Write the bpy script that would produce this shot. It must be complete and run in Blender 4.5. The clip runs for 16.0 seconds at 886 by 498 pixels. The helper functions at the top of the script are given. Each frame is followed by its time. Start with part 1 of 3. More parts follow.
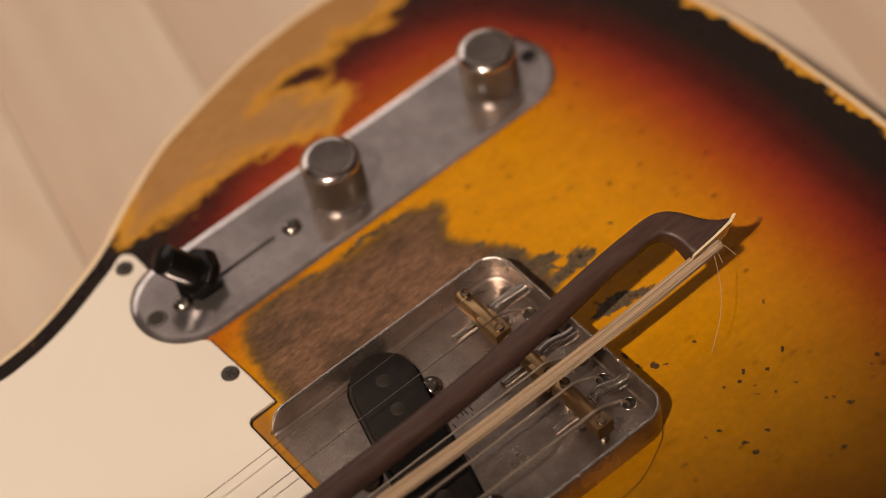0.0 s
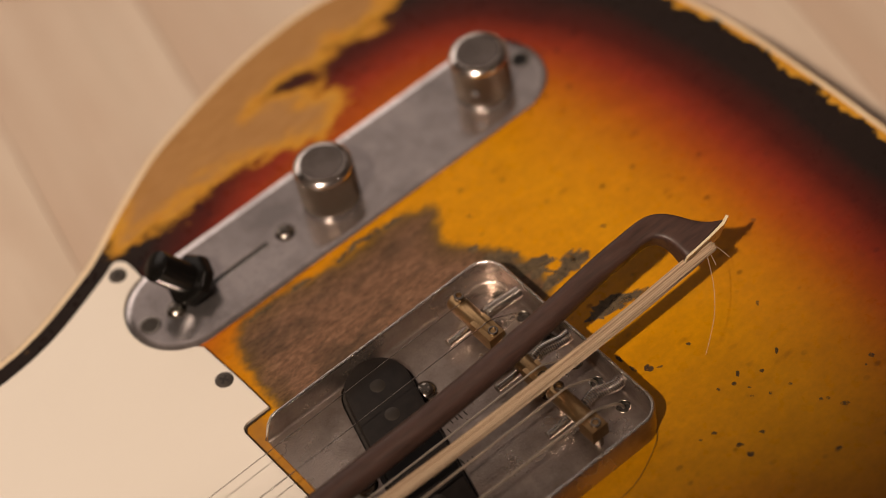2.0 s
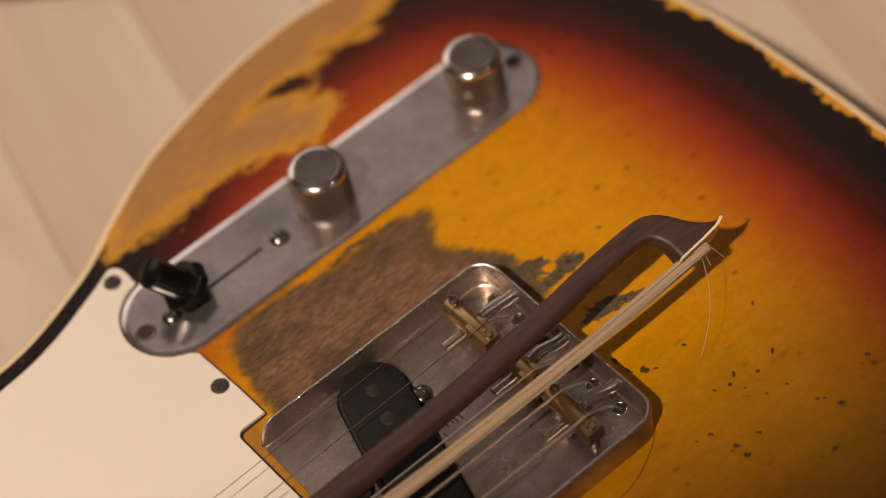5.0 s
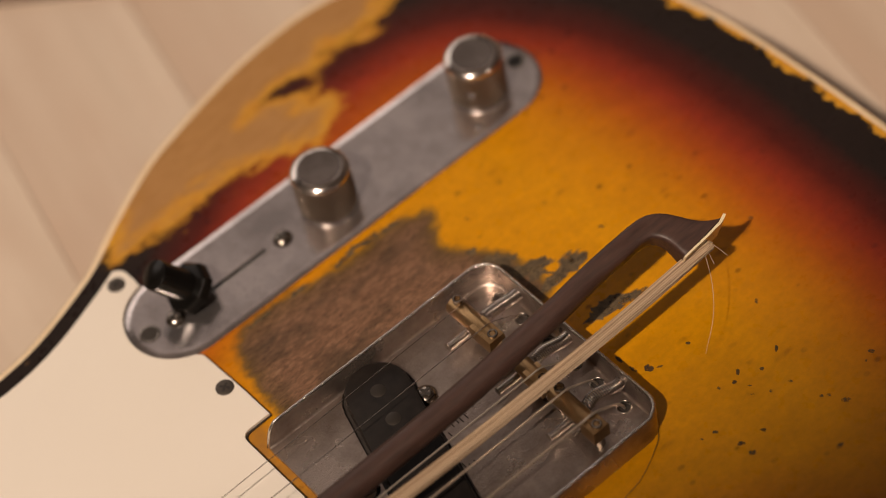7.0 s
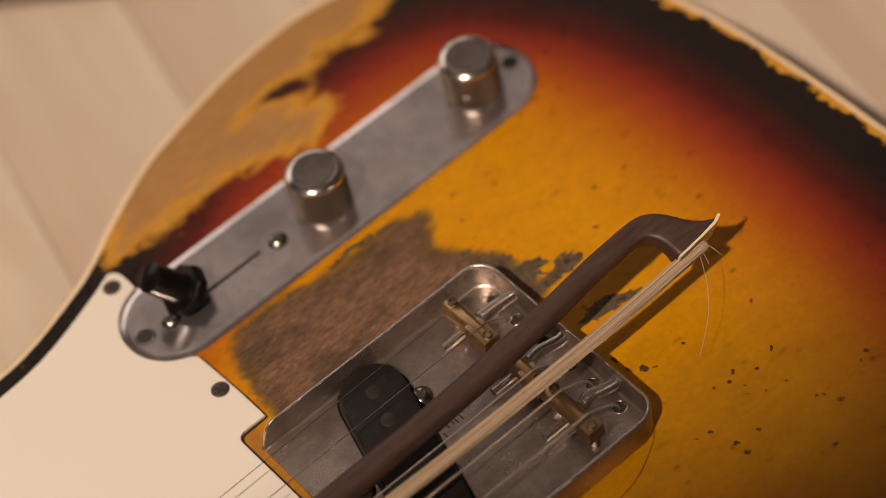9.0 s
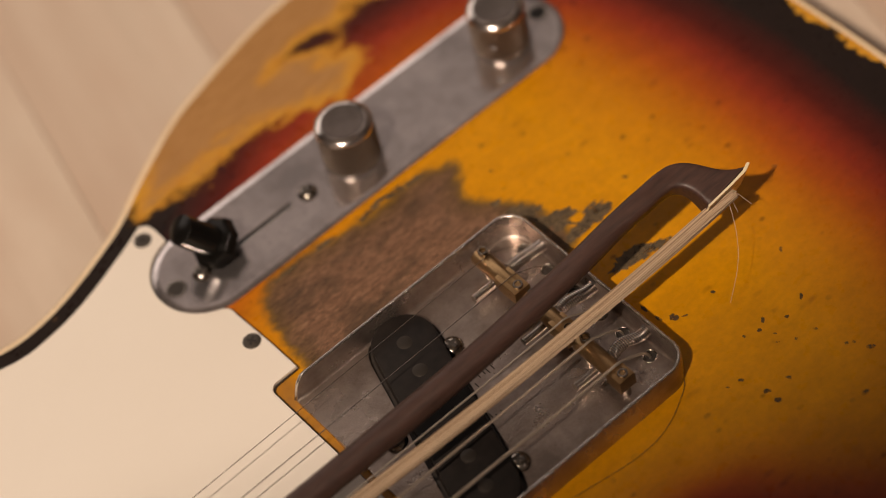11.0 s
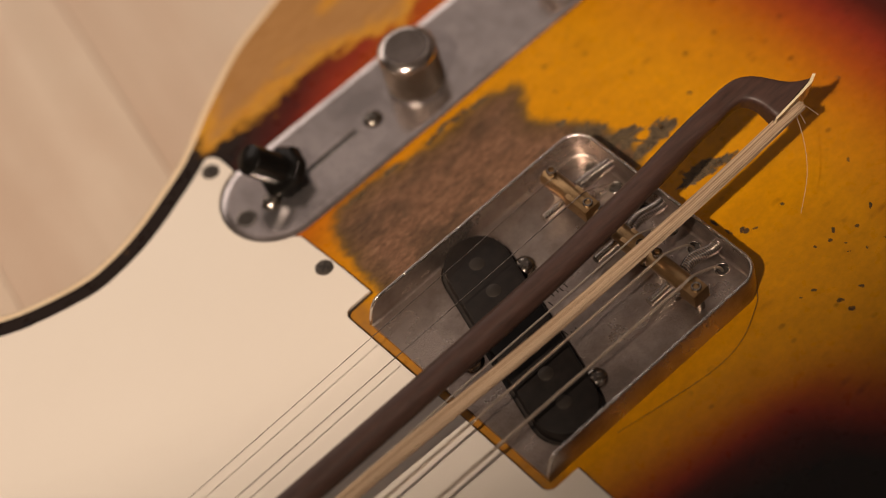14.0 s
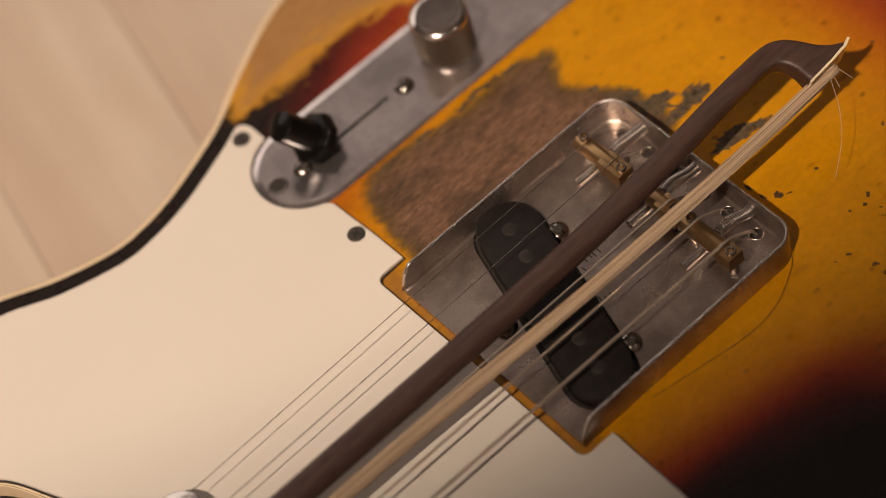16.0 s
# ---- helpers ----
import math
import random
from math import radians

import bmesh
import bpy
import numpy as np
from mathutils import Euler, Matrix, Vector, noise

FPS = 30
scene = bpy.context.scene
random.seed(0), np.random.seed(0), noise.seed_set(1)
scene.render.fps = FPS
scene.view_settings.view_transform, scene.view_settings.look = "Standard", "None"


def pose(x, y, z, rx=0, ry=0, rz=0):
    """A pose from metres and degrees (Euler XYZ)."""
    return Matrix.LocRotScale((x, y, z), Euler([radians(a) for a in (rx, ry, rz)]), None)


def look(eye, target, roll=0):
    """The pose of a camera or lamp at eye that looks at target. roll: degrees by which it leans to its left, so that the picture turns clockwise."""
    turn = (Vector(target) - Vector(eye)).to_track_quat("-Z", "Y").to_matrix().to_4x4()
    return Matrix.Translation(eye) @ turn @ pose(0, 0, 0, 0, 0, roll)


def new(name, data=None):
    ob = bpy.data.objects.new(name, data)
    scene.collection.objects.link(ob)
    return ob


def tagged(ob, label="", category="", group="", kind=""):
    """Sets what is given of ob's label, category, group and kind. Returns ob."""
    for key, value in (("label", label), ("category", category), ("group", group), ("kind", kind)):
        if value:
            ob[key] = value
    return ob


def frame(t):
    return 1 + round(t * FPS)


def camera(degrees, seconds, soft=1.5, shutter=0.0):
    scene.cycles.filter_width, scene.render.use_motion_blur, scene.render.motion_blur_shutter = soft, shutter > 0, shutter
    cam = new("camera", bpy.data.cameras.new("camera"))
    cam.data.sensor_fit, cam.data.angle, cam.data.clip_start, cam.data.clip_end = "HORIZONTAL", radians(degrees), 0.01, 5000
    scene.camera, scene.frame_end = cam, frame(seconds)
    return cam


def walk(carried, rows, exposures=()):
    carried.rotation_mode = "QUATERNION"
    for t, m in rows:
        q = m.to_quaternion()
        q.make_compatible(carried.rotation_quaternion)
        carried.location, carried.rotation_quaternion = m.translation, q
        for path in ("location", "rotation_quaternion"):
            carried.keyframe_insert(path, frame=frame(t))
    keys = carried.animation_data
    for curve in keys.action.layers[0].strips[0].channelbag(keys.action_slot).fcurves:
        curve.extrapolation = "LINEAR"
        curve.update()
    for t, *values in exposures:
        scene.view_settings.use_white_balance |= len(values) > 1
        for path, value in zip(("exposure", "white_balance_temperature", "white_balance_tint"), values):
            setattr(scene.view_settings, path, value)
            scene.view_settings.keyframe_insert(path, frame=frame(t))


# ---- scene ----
cam = camera(20.217, 16.0, soft=1.0)
cam.data.dof.use_dof = True
cam.data.dof.focus_distance = 0.719
cam.data.dof.aperture_fstop = 4.3
# seconds, then the camera's place in metres and its turn in degrees
PATH = [
    (0, -0.19493, -0.35269, 0.64155, 37.638, 7.469, -39.018),
    (0.5, -0.19552, -0.35373, 0.64139, 37.532, 7.427, -38.825),
    (1, -0.19501, -0.35402, 0.64089, 37.563, 7.441, -38.873),
    (1.5, -0.19213, -0.35472, 0.64083, 37.580, 7.644, -38.848),
    (2, -0.19219, -0.35321, 0.64132, 37.599, 7.811, -39.414),
    (2.5, -0.19251, -0.35274, 0.64138, 37.602, 7.971, -39.593),
    (3, -0.19281, -0.35250, 0.64230, 37.806, 8.051, -39.582),
    (3.5, -0.19163, -0.35330, 0.64218, 37.803, 8.112, -39.500),
    (4, -0.19211, -0.35413, 0.64044, 37.731, 8.099, -39.599),
    (4.2, -0.19136, -0.35302, 0.64115, 37.530, 8.063, -39.676),
    (6.3, -0.18768, -0.35426, 0.64101, 37.433, 8.571, -40.073),
    (6.5, -0.18988, -0.35354, 0.64158, 37.428, 8.460, -40.151),
    (7, -0.19046, -0.35236, 0.64241, 37.399, 8.445, -40.246),
    (7.5, -0.19025, -0.35429, 0.64063, 37.548, 8.532, -40.235),
    (8, -0.18954, -0.35318, 0.64117, 37.465, 8.461, -40.326),
    (8.5, -0.18878, -0.35345, 0.64165, 37.534, 8.596, -40.378),
    (9, -0.18991, -0.35448, 0.64149, 37.509, 8.600, -40.401),
    (9.2, -0.19015, -0.35276, 0.64254, 36.985, 8.666, -40.567),
    (11.3, -0.19440, -0.35429, 0.64404, 36.236, 9.253, -40.472),
    (11.5, -0.19643, -0.35407, 0.64473, 36.075, 9.274, -40.510),
    (12, -0.19681, -0.35408, 0.64353, 35.645, 9.367, -40.656),
    (12.5, -0.19857, -0.35293, 0.64296, 35.276, 9.656, -40.902),
    (13, -0.20251, -0.35230, 0.64372, 35.281, 10.041, -41.343),
    (13.5, -0.20308, -0.35045, 0.64498, 34.889, 10.432, -41.429),
    (14, -0.20895, -0.34989, 0.64588, 34.856, 10.633, -41.664),
    (14.5, -0.20742, -0.34861, 0.64522, 34.426, 10.876, -41.643),
    (15, -0.20911, -0.34736, 0.64485, 34.308, 10.903, -41.651),
    (15.5, -0.21138, -0.34896, 0.64274, 34.416, 11.091, -41.535),
    (16, -0.21582, -0.34971, 0.64062, 34.648, 11.073, -41.546),
]
walk(cam, [(t, pose(x, y, z, rx, ry, rz)) for t, x, y, z, rx, ry, rz in PATH])

# ---- light: one warm lamp with a round beam, and the dim warm room around ----
world = bpy.data.worlds.new("world")
scene.world = world
world.use_nodes = True
world.node_tree.nodes["Background"].inputs[0].default_value = (1.0, 0.84, 0.73, 1)
world.node_tree.nodes["Background"].inputs[1].default_value = 0.04

beam = bpy.data.lights.new("lamp", "SPOT")
beam.energy, beam.color, beam.shadow_soft_size = 535.0, (1.0, 0.79, 0.62), 0.052
beam.spot_size, beam.spot_blend = radians(22.25), 0.05
lamp = new("lamp", beam)
lamp.matrix_world = look((-1.80, -0.92, 2.97), (0.335, 0.74, 0.045))
# a weaker lamp of the same kind, whose small highlight shows on the knobs' rims
second = bpy.data.lights.new("second_lamp", "SPOT")
second.energy, second.color, second.shadow_soft_size = 12.0, (1.0, 0.80, 0.64), 0.07
second.spot_size, second.spot_blend = radians(24.47), 0.06
second_lamp = new("second_lamp", second)
second_lamp.matrix_world = look((0.75, -1.8, 2.28), (-0.1, 0.9, 0.045))
# bright window low across the room
glow = bpy.data.lights.new("window", "AREA")
glow.shape, glow.size, glow.size_y, glow.energy, glow.color = "RECTANGLE", 3.0, 1.35, 13.0, (1.0, 0.84, 0.74)
window = new("window_light", glow)
window.matrix_world = look((0.3, 2.46, 1.42), (0.3, 0.0, 1.42))
# large unseen soft panel under the ceiling, added for the chrome plate to reflect
fill_panel = bpy.data.lights.new("added_fill", "AREA")
fill_panel.shape, fill_panel.size, fill_panel.size_y, fill_panel.energy, fill_panel.color = "RECTANGLE", 2.2, 1.8, 2.6, (1.0, 0.81, 0.71)
overhead = new("added_fill", fill_panel)
overhead.matrix_world = look((0.85, 1.45, 2.3), (0.0, 0.0, 0.0))

# ---- materials ----
def material(name, base=(0.5, 0.5, 0.5), rough=0.5, metal=0.0):
    m = bpy.data.materials.new(name)
    m.use_nodes = True
    b = m.node_tree.nodes["Principled BSDF"]
    b.inputs["Base Color"].default_value = (*base, 1)
    b.inputs["Roughness"].default_value = rough
    b.inputs["Metallic"].default_value = metal
    return m


class Graph:
    """Short names for building a node tree."""

    def __init__(self, m):
        self.t = m.node_tree
        self.b = self.t.nodes["Principled BSDF"]
        self.co = self.t.nodes.new("ShaderNodeTexCoord").outputs["Object"]

    def link(self, a, b):
        self.t.links.new(a, b)

    def scaled(self, sx, sy, sz, rz=0.0):
        n = self.t.nodes.new("ShaderNodeMapping")
        n.inputs["Scale"].default_value = (sx, sy, sz)
        n.inputs["Rotation"].default_value = (0, 0, rz)
        self.link(self.co, n.inputs["Vector"])
        return n.outputs[0]

    def noise(self, vec, scale, detail=4.0, rough=0.6, warp=0.0):
        n = self.t.nodes.new("ShaderNodeTexNoise")
        n.inputs["Scale"].default_value = scale
        n.inputs["Detail"].default_value = detail
        n.inputs["Roughness"].default_value = rough
        n.inputs["Distortion"].default_value = warp
        self.link(vec, n.inputs["Vector"])
        return n.outputs["Fac"]

    def ramp(self, fac, stops):
        n = self.t.nodes.new("ShaderNodeValToRGB")
        e = n.color_ramp.elements
        while len(e) < len(stops):
            e.new(0.5)
        for el, (p, c) in zip(e, stops):
            el.position, el.color = p, ((c, c, c, 1) if isinstance(c, (int, float)) else (*c, 1))
        self.link(fac, n.inputs[0])
        return n.outputs[0]

    def mix(self, fac, a, b, kind="MIX"):
        n = self.t.nodes.new("ShaderNodeMixRGB")
        n.blend_type = kind
        for value, socket in zip((fac, a, b), n.inputs):
            if isinstance(value, (int, float)):
                socket.default_value = value if socket.type == "VALUE" else (value, value, value, 1)
            elif isinstance(value, tuple):
                socket.default_value = (*value, 1)
            else:
                self.link(value, socket)
        return n.outputs[0]

    def math(self, op, a, b=0.0, clamp=False):
        n = self.t.nodes.new("ShaderNodeMath")
        n.operation, n.use_clamp = op, clamp
        for value, socket in zip((a, b), n.inputs):
            if isinstance(value, (int, float)):
                socket.default_value = value
            else:
                self.link(value, socket)
        return n.outputs[0]

    def attr(self, name):
        n = self.t.nodes.new("ShaderNodeAttribute")
        n.attribute_name = name
        return n.outputs["Fac"]

    def bump(self, height, strength, distance):
        n = self.t.nodes.new("ShaderNodeBump")
        n.inputs["Strength"].default_value = strength
        n.inputs["Distance"].default_value = distance
        self.link(height, n.inputs["Height"])
        self.link(n.outputs[0], self.b.inputs["Normal"])


def worn_metal(name, base, rough, spots=0.25, dark=(0.10, 0.085, 0.07), grain=0.0, metal=1.0, pits=0.0001, specks=1.0):
    m = material(name, base, rough, metal)
    g = Graph(m)
    cloud = g.noise(g.co, 42, 6, 0.65)
    fine = g.noise(g.co, 900, 3, 0.7)
    c = g.mix(g.ramp(cloud, [(0.40, 0.0), (0.66, spots)]), base, dark)
    c = g.mix(g.ramp(fine, [(0.58, 0.0), (0.72, spots * specks)]), c, dark)
    g.link(c, g.b.inputs["Base Color"])
    r = g.math("ADD", g.math("MULTIPLY", cloud, 0.22), rough - 0.11)
    g.link(r, g.b.inputs["Roughness"])
    g.bump(g.noise(g.co, 1400 if pits < 0.0002 else 800, 3), 0.12 + grain, pits)
    return m


# the plate's dark clouds: dull stains, and cloudy reflections put into the colour
PLATE = worn_metal("aged_chrome_plate", (0.82, 0.755, 0.75), 0.15, 0.8, (0.40, 0.365, 0.36), 0.0, 0.93)
TRAY = worn_metal("aged_steel_tray", (0.50, 0.42, 0.37), 0.29, 0.70, (0.13, 0.097, 0.08), 0.9, 0.91, 0.00018, 0.35)
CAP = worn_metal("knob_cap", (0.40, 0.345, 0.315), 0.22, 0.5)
# rim colour raised far above cap and side to lift the window's crescent on it
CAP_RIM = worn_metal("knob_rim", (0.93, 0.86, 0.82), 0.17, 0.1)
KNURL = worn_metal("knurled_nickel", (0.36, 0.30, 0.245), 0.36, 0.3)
NICKEL = worn_metal("nickel", (0.38, 0.34, 0.30), 0.2, 0.25)
BRIGHT = worn_metal("bright_steel", (0.74, 0.70, 0.66), 0.19, 0.2)
BRASS = worn_metal("aged_brass", (0.52, 0.34, 0.17), 0.31, 0.5, (0.17, 0.09, 0.04), 0.0, 0.94)
RIMMED = worn_metal("worn_bright_rim", (0.80, 0.75, 0.71), 0.24, 0.35, (0.3, 0.27, 0.24), 0.7, 1.0, 0.0004)
WOUND = worn_metal("wound_nickel", (0.55, 0.47, 0.39), 0.33, 0.25, (0.30, 0.24, 0.19), 0.0, 0.7)
STRING = worn_metal("string_steel", (0.36, 0.32, 0.285), 0.22, 0.2)

BLACK = material("black_plastic", (0.005, 0.0045, 0.004), 0.24)
BLACK.node_tree.nodes["Principled BSDF"].inputs["Specular IOR Level"].default_value = 0.3
BOBBIN = material("black_fibre", (0.020, 0.018, 0.017), 0.5)
BOBBIN.node_tree.nodes["Principled BSDF"].inputs["Specular IOR Level"].default_value = 0.25
g = Graph(BOBBIN)
g.link(g.ramp(g.noise(g.co, 300, 4), [(0.3, (0.008, 0.0065, 0.006)), (0.8, (0.018, 0.014, 0.012))]), g.b.inputs["Base Color"])
g.link(g.ramp(g.noise(g.co, 90, 3), [(0.3, 0.4), (0.7, 0.62)]), g.b.inputs["Roughness"])

WHITE = material("aged_white_plastic", (0.78, 0.68, 0.55), 0.42)
g = Graph(WHITE)
g.link(g.mix(g.ramp(g.noise(g.co, 18, 4), [(0.3, 0.0), (0.8, 0.35)]), (0.775, 0.712, 0.63), (0.735, 0.665, 0.575)), g.b.inputs["Base Color"])
g.link(g.ramp(g.noise(g.co, 120, 4), [(0.3, 0.36), (0.7, 0.5)]), g.b.inputs["Roughness"])
# the pickguard's dark ply; also painted in for the shade of holes, slots and gaps
PLY_AND_SHADE = material("dark_ply", (0.03, 0.024, 0.02), 0.5)

CREAM = material("aged_cream_binding", (0.72, 0.56, 0.38), 0.4)
g = Graph(CREAM)
g.link(g.mix(g.ramp(g.noise(g.co, 70, 4), [(0.35, 0.0), (0.75, 0.5)]), (0.76, 0.61, 0.42), (0.62, 0.44, 0.24)), g.b.inputs["Base Color"])
IVORY = material("ivory", (0.80, 0.68, 0.46), 0.35)

# sunburst lacquer over wood: the colour follows the distance to the body's edge; worn places show wood
BODY = material("sunburst_finish", rough=0.22)
BODY.node_tree.nodes["Principled BSDF"].inputs["Specular IOR Level"].default_value = 0.22
g = Graph(BODY)
edge, bare, rub = g.attr("edge"), g.attr("bare"), g.attr("rub")
soft_n = g.noise(g.co, 22, 3)
ragged = g.noise(g.scaled(1, 1, 1), 240, 6, 0.7)
streak = g.noise(g.scaled(0.25, 1, 1), 420, 5, 0.7, 0.4)
burst = g.ramp(g.math("ADD", edge, g.math("MULTIPLY", g.math("SUBTRACT", soft_n, 0.5), 0.05)), [
    (0.0, (0.015, 0.010, 0.008)), (0.15, (0.017, 0.010, 0.008)), (0.26, (0.075, 0.010, 0.006)), (0.36, (0.24, 0.028, 0.010)), (0.46, (0.36, 0.070, 0.006)),
    (0.56, (0.47, 0.145, 0.003)), (0.66, (0.54, 0.205, 0.002)), (0.85, (0.60, 0.255, 0.001))])
dapple = g.ramp(g.noise(g.scaled(0.8, 1, 1), 420, 4, 0.7), [(0.3, 0.86), (0.65, 1.06)])
burst = g.mix(1.0, burst, dapple, "MULTIPLY")
mottle = g.ramp(g.noise(g.scaled(0.5, 1, 1), 160, 5), [(0.3, 0.88), (0.7, 1.04)])
burst = g.mix(1.0, burst, mottle, "MULTIPLY")
amber = g.mix(g.ramp(ragged, [(0.3, 0.0), (0.7, 1.0)]), (0.50, 0.21, 0.015), (0.60, 0.31, 0.03))
# small dents and dirt specks
speck = g.t.nodes.new("ShaderNodeTexVoronoi")
speck.inputs["Scale"].default_value = 190
g.link(g.scaled(0.7, 1, 1, 0.6), speck.inputs["Vector"])
some = g.ramp(g.noise(g.co, 60, 2), [(0.47, 0.0), (0.60, 0.7)])
burst = g.mix(g.math("MULTIPLY", g.ramp(speck.outputs["Distance"], [(0.10, 1.0), (0.2, 0.0)]), some), burst, g.mix(1.0, burst, (0.24, 0.22, 0.5), "MULTIPLY"))
# long shallow dents and scratches that run slantwise
dent = g.t.nodes.new("ShaderNodeTexVoronoi")
dent.inputs["Scale"].default_value = 120
g.link(g.scaled(0.35, 1.3, 1, -0.9), dent.inputs["Vector"])
where = g.ramp(g.noise(g.co, 85, 2), [(0.50, 0.0), (0.60, 0.6)])
dented = g.math("MULTIPLY", g.ramp(dent.outputs["Distance"], [(0.08, 1.0), (0.2, 0.0)]), where)
burst = g.mix(dented, burst, g.mix(1.0, burst, (0.40, 0.32, 0.5), "MULTIPLY"))
# lacquer chipped off along the binding
chip = g.math("SUBTRACT", g.attr("chipping"), g.math("MULTIPLY", g.attr("gap"), 18.0))
chip = g.math("ADD", chip, g.math("MULTIPLY", g.math("SUBTRACT", ragged, 0.5), 2.2))
burst = g.mix(g.ramp(chip, [(0.0, 0.0), (0.12, 1.0)]), burst, amber)
# lacquer rubbed down to the undercoat and then to tan wood
tan = g.mix(g.ramp(streak, [(0.3, 0.0), (0.75, 1.0)]), (0.39, 0.21, 0.08), (0.29, 0.145, 0.05))
rubbed = g.math("ADD", rub, g.math("MULTIPLY", g.math("SUBTRACT", g.noise(g.scaled(0.45, 1, 1, -0.3), 170, 6, 0.7), 0.5), 0.9))
burst = g.mix(g.ramp(rubbed, [(0.40, 0.0), (0.58, 1.0)]), burst, amber)
patchy = g.ramp(g.noise(g.scaled(0.4, 1, 1, -0.5), 70, 5, 0.65), [(0.25, 0.7), (0.45, 1.0)])
burst = g.mix(g.math("MULTIPLY", g.ramp(rubbed, [(0.54, 0.0), (0.78, 0.95)]), patchy), burst, tan)
# wood bared beside the bridge
grain = g.noise(g.scaled(0.2, 1, 1), 1500, 8, 0.8, 0.6)
wood = g.ramp(grain, [(0.34, (0.030, 0.016, 0.009)), (0.47, (0.15, 0.078, 0.045)), (0.66, (0.29, 0.165, 0.10))])
wood = g.mix(g.ramp(g.noise(g.scaled(0.45, 1, 1), 95, 5, 0.7), [(0.50, 0.0), (0.66, 0.75)]), wood, (0.055, 0.036, 0.022))
wood = g.mix(g.ramp(g.noise(g.scaled(0.3, 1, 1), 260, 5, 0.7), [(0.54, 0.0), (0.70, 0.7)]), wood, (0.040, 0.026, 0.016))
bared = g.math("ADD", bare, g.math("MULTIPLY", g.math("SUBTRACT", g.noise(g.scaled(0.6, 1, 1), 190, 6, 0.75), 0.5), 0.5))
burst = g.mix(g.ramp(bared, [(0.34, 0.0), (0.50, 0.85)]), burst, (0.11, 0.072, 0.022))
olive = g.mix(g.ramp(grain, [(0.36, 0.0), (0.62, 1.0)]), (0.035, 0.022, 0.008), (0.15, 0.085, 0.030))
wood = g.mix(g.math("MULTIPLY", g.ramp(bared, [(0.56, 0.85), (0.98, 0.0)]), g.ramp(g.noise(g.co, 110, 4, 0.7), [(0.34, 0.5), (0.6, 1.0)])), wood, olive)
burst = g.mix(g.ramp(bared, [(0.48, 0.0), (0.60, 1.0)]), burst, wood)
# duller brown in the narrow strip between tray and pickguard
dulled = g.math("MULTIPLY", g.attr("grime"), g.ramp(g.noise(g.co, 160, 4), [(0.3, 0.45), (0.7, 0.8)]))
burst = g.mix(dulled, burst, (0.24, 0.115, 0.035))
g.link(burst, g.b.inputs["Base Color"])
g.link(g.mix(g.ramp(g.math("MAXIMUM", bared, rubbed), [(0.45, 0.0), (0.58, 1.0)]), g.ramp(g.noise(g.co, 200, 4), [(0.3, 0.24), (0.75, 0.40)]), 0.62), g.b.inputs["Roughness"])
g.bump(g.mix(g.ramp(bared, [(0.48, 0.0), (0.56, 1.0)]), g.noise(g.co, 480, 4, 0.65), grain), 0.2, 0.0003)

SCAR = material("bared_scar", (0.030, 0.020, 0.012), 0.7)
g = Graph(SCAR)
g.link(g.ramp(g.noise(g.co, 900, 4), [(0.3, (0.025, 0.014, 0.007)), (0.75, (0.11, 0.055, 0.016))]), g.b.inputs["Base Color"])
g.link(g.ramp(g.noise(g.co, 1100, 4, 0.7), [(0.32, 0.0), (0.48, 0.92)]), g.b.inputs["Alpha"])

SCUFF = material("dark_scuff", (0.07, 0.048, 0.025), 0.75)
g = Graph(SCUFF)
g.link(g.ramp(g.noise(g.co, 700, 4), [(0.3, (0.045, 0.030, 0.016)), (0.75, (0.17, 0.115, 0.055))]), g.b.inputs["Base Color"])
g.link(g.ramp(g.noise(g.scaled(0.5, 1, 1), 520, 6, 0.75), [(0.33, 0.0), (0.48, 0.95)]), g.b.inputs["Alpha"])
STICK = material("dark_pernambuco", (0.06, 0.026, 0.018), 0.36)
g = Graph(STICK)
g.link(g.ramp(g.noise(g.scaled(0.12, 1, 1), 900, 5, 0.65), [(0.3, (0.034, 0.018, 0.014)), (0.7, (0.075, 0.037, 0.028))]), g.b.inputs["Base Color"])
g.link(g.ramp(g.noise(g.co, 260, 4), [(0.3, 0.40), (0.7, 0.58)]), g.b.inputs["Roughness"])
g.bump(g.noise(g.scaled(0.3, 1, 1), 1500, 4, 0.7), 0.25, 0.0002)
FALLEN = material("fallen_hair", (0.10, 0.055, 0.03), 0.5)
HAIR = material("horse_hair", (0.62, 0.42, 0.24), 0.45)
g = Graph(HAIR)
info = g.t.nodes.new("ShaderNodeNewGeometry").outputs["Random Per Island"]
g.link(g.ramp(info, [(0.0, (0.22, 0.14, 0.085)), (0.45, (0.48, 0.345, 0.225)), (1.0, (0.62, 0.47, 0.325))]), g.b.inputs["Base Color"])

FLOOR = material("pale_oak", rough=0.5)
g = Graph(FLOOR)
rnd = g.t.nodes.new("ShaderNodeObjectInfo").outputs["Random"]
fibre = g.noise(g.scaled(0.06, 1, 1), 60, 5, 0.6, 0.5)
col = g.ramp(fibre, [(0.3, (0.545, 0.445, 0.355)), (0.7, (0.665, 0.56, 0.46))])
col = g.mix(g.ramp(rnd, [(0.0, 0.0), (1.0, 0.4)]), col, (0.53, 0.40, 0.285))
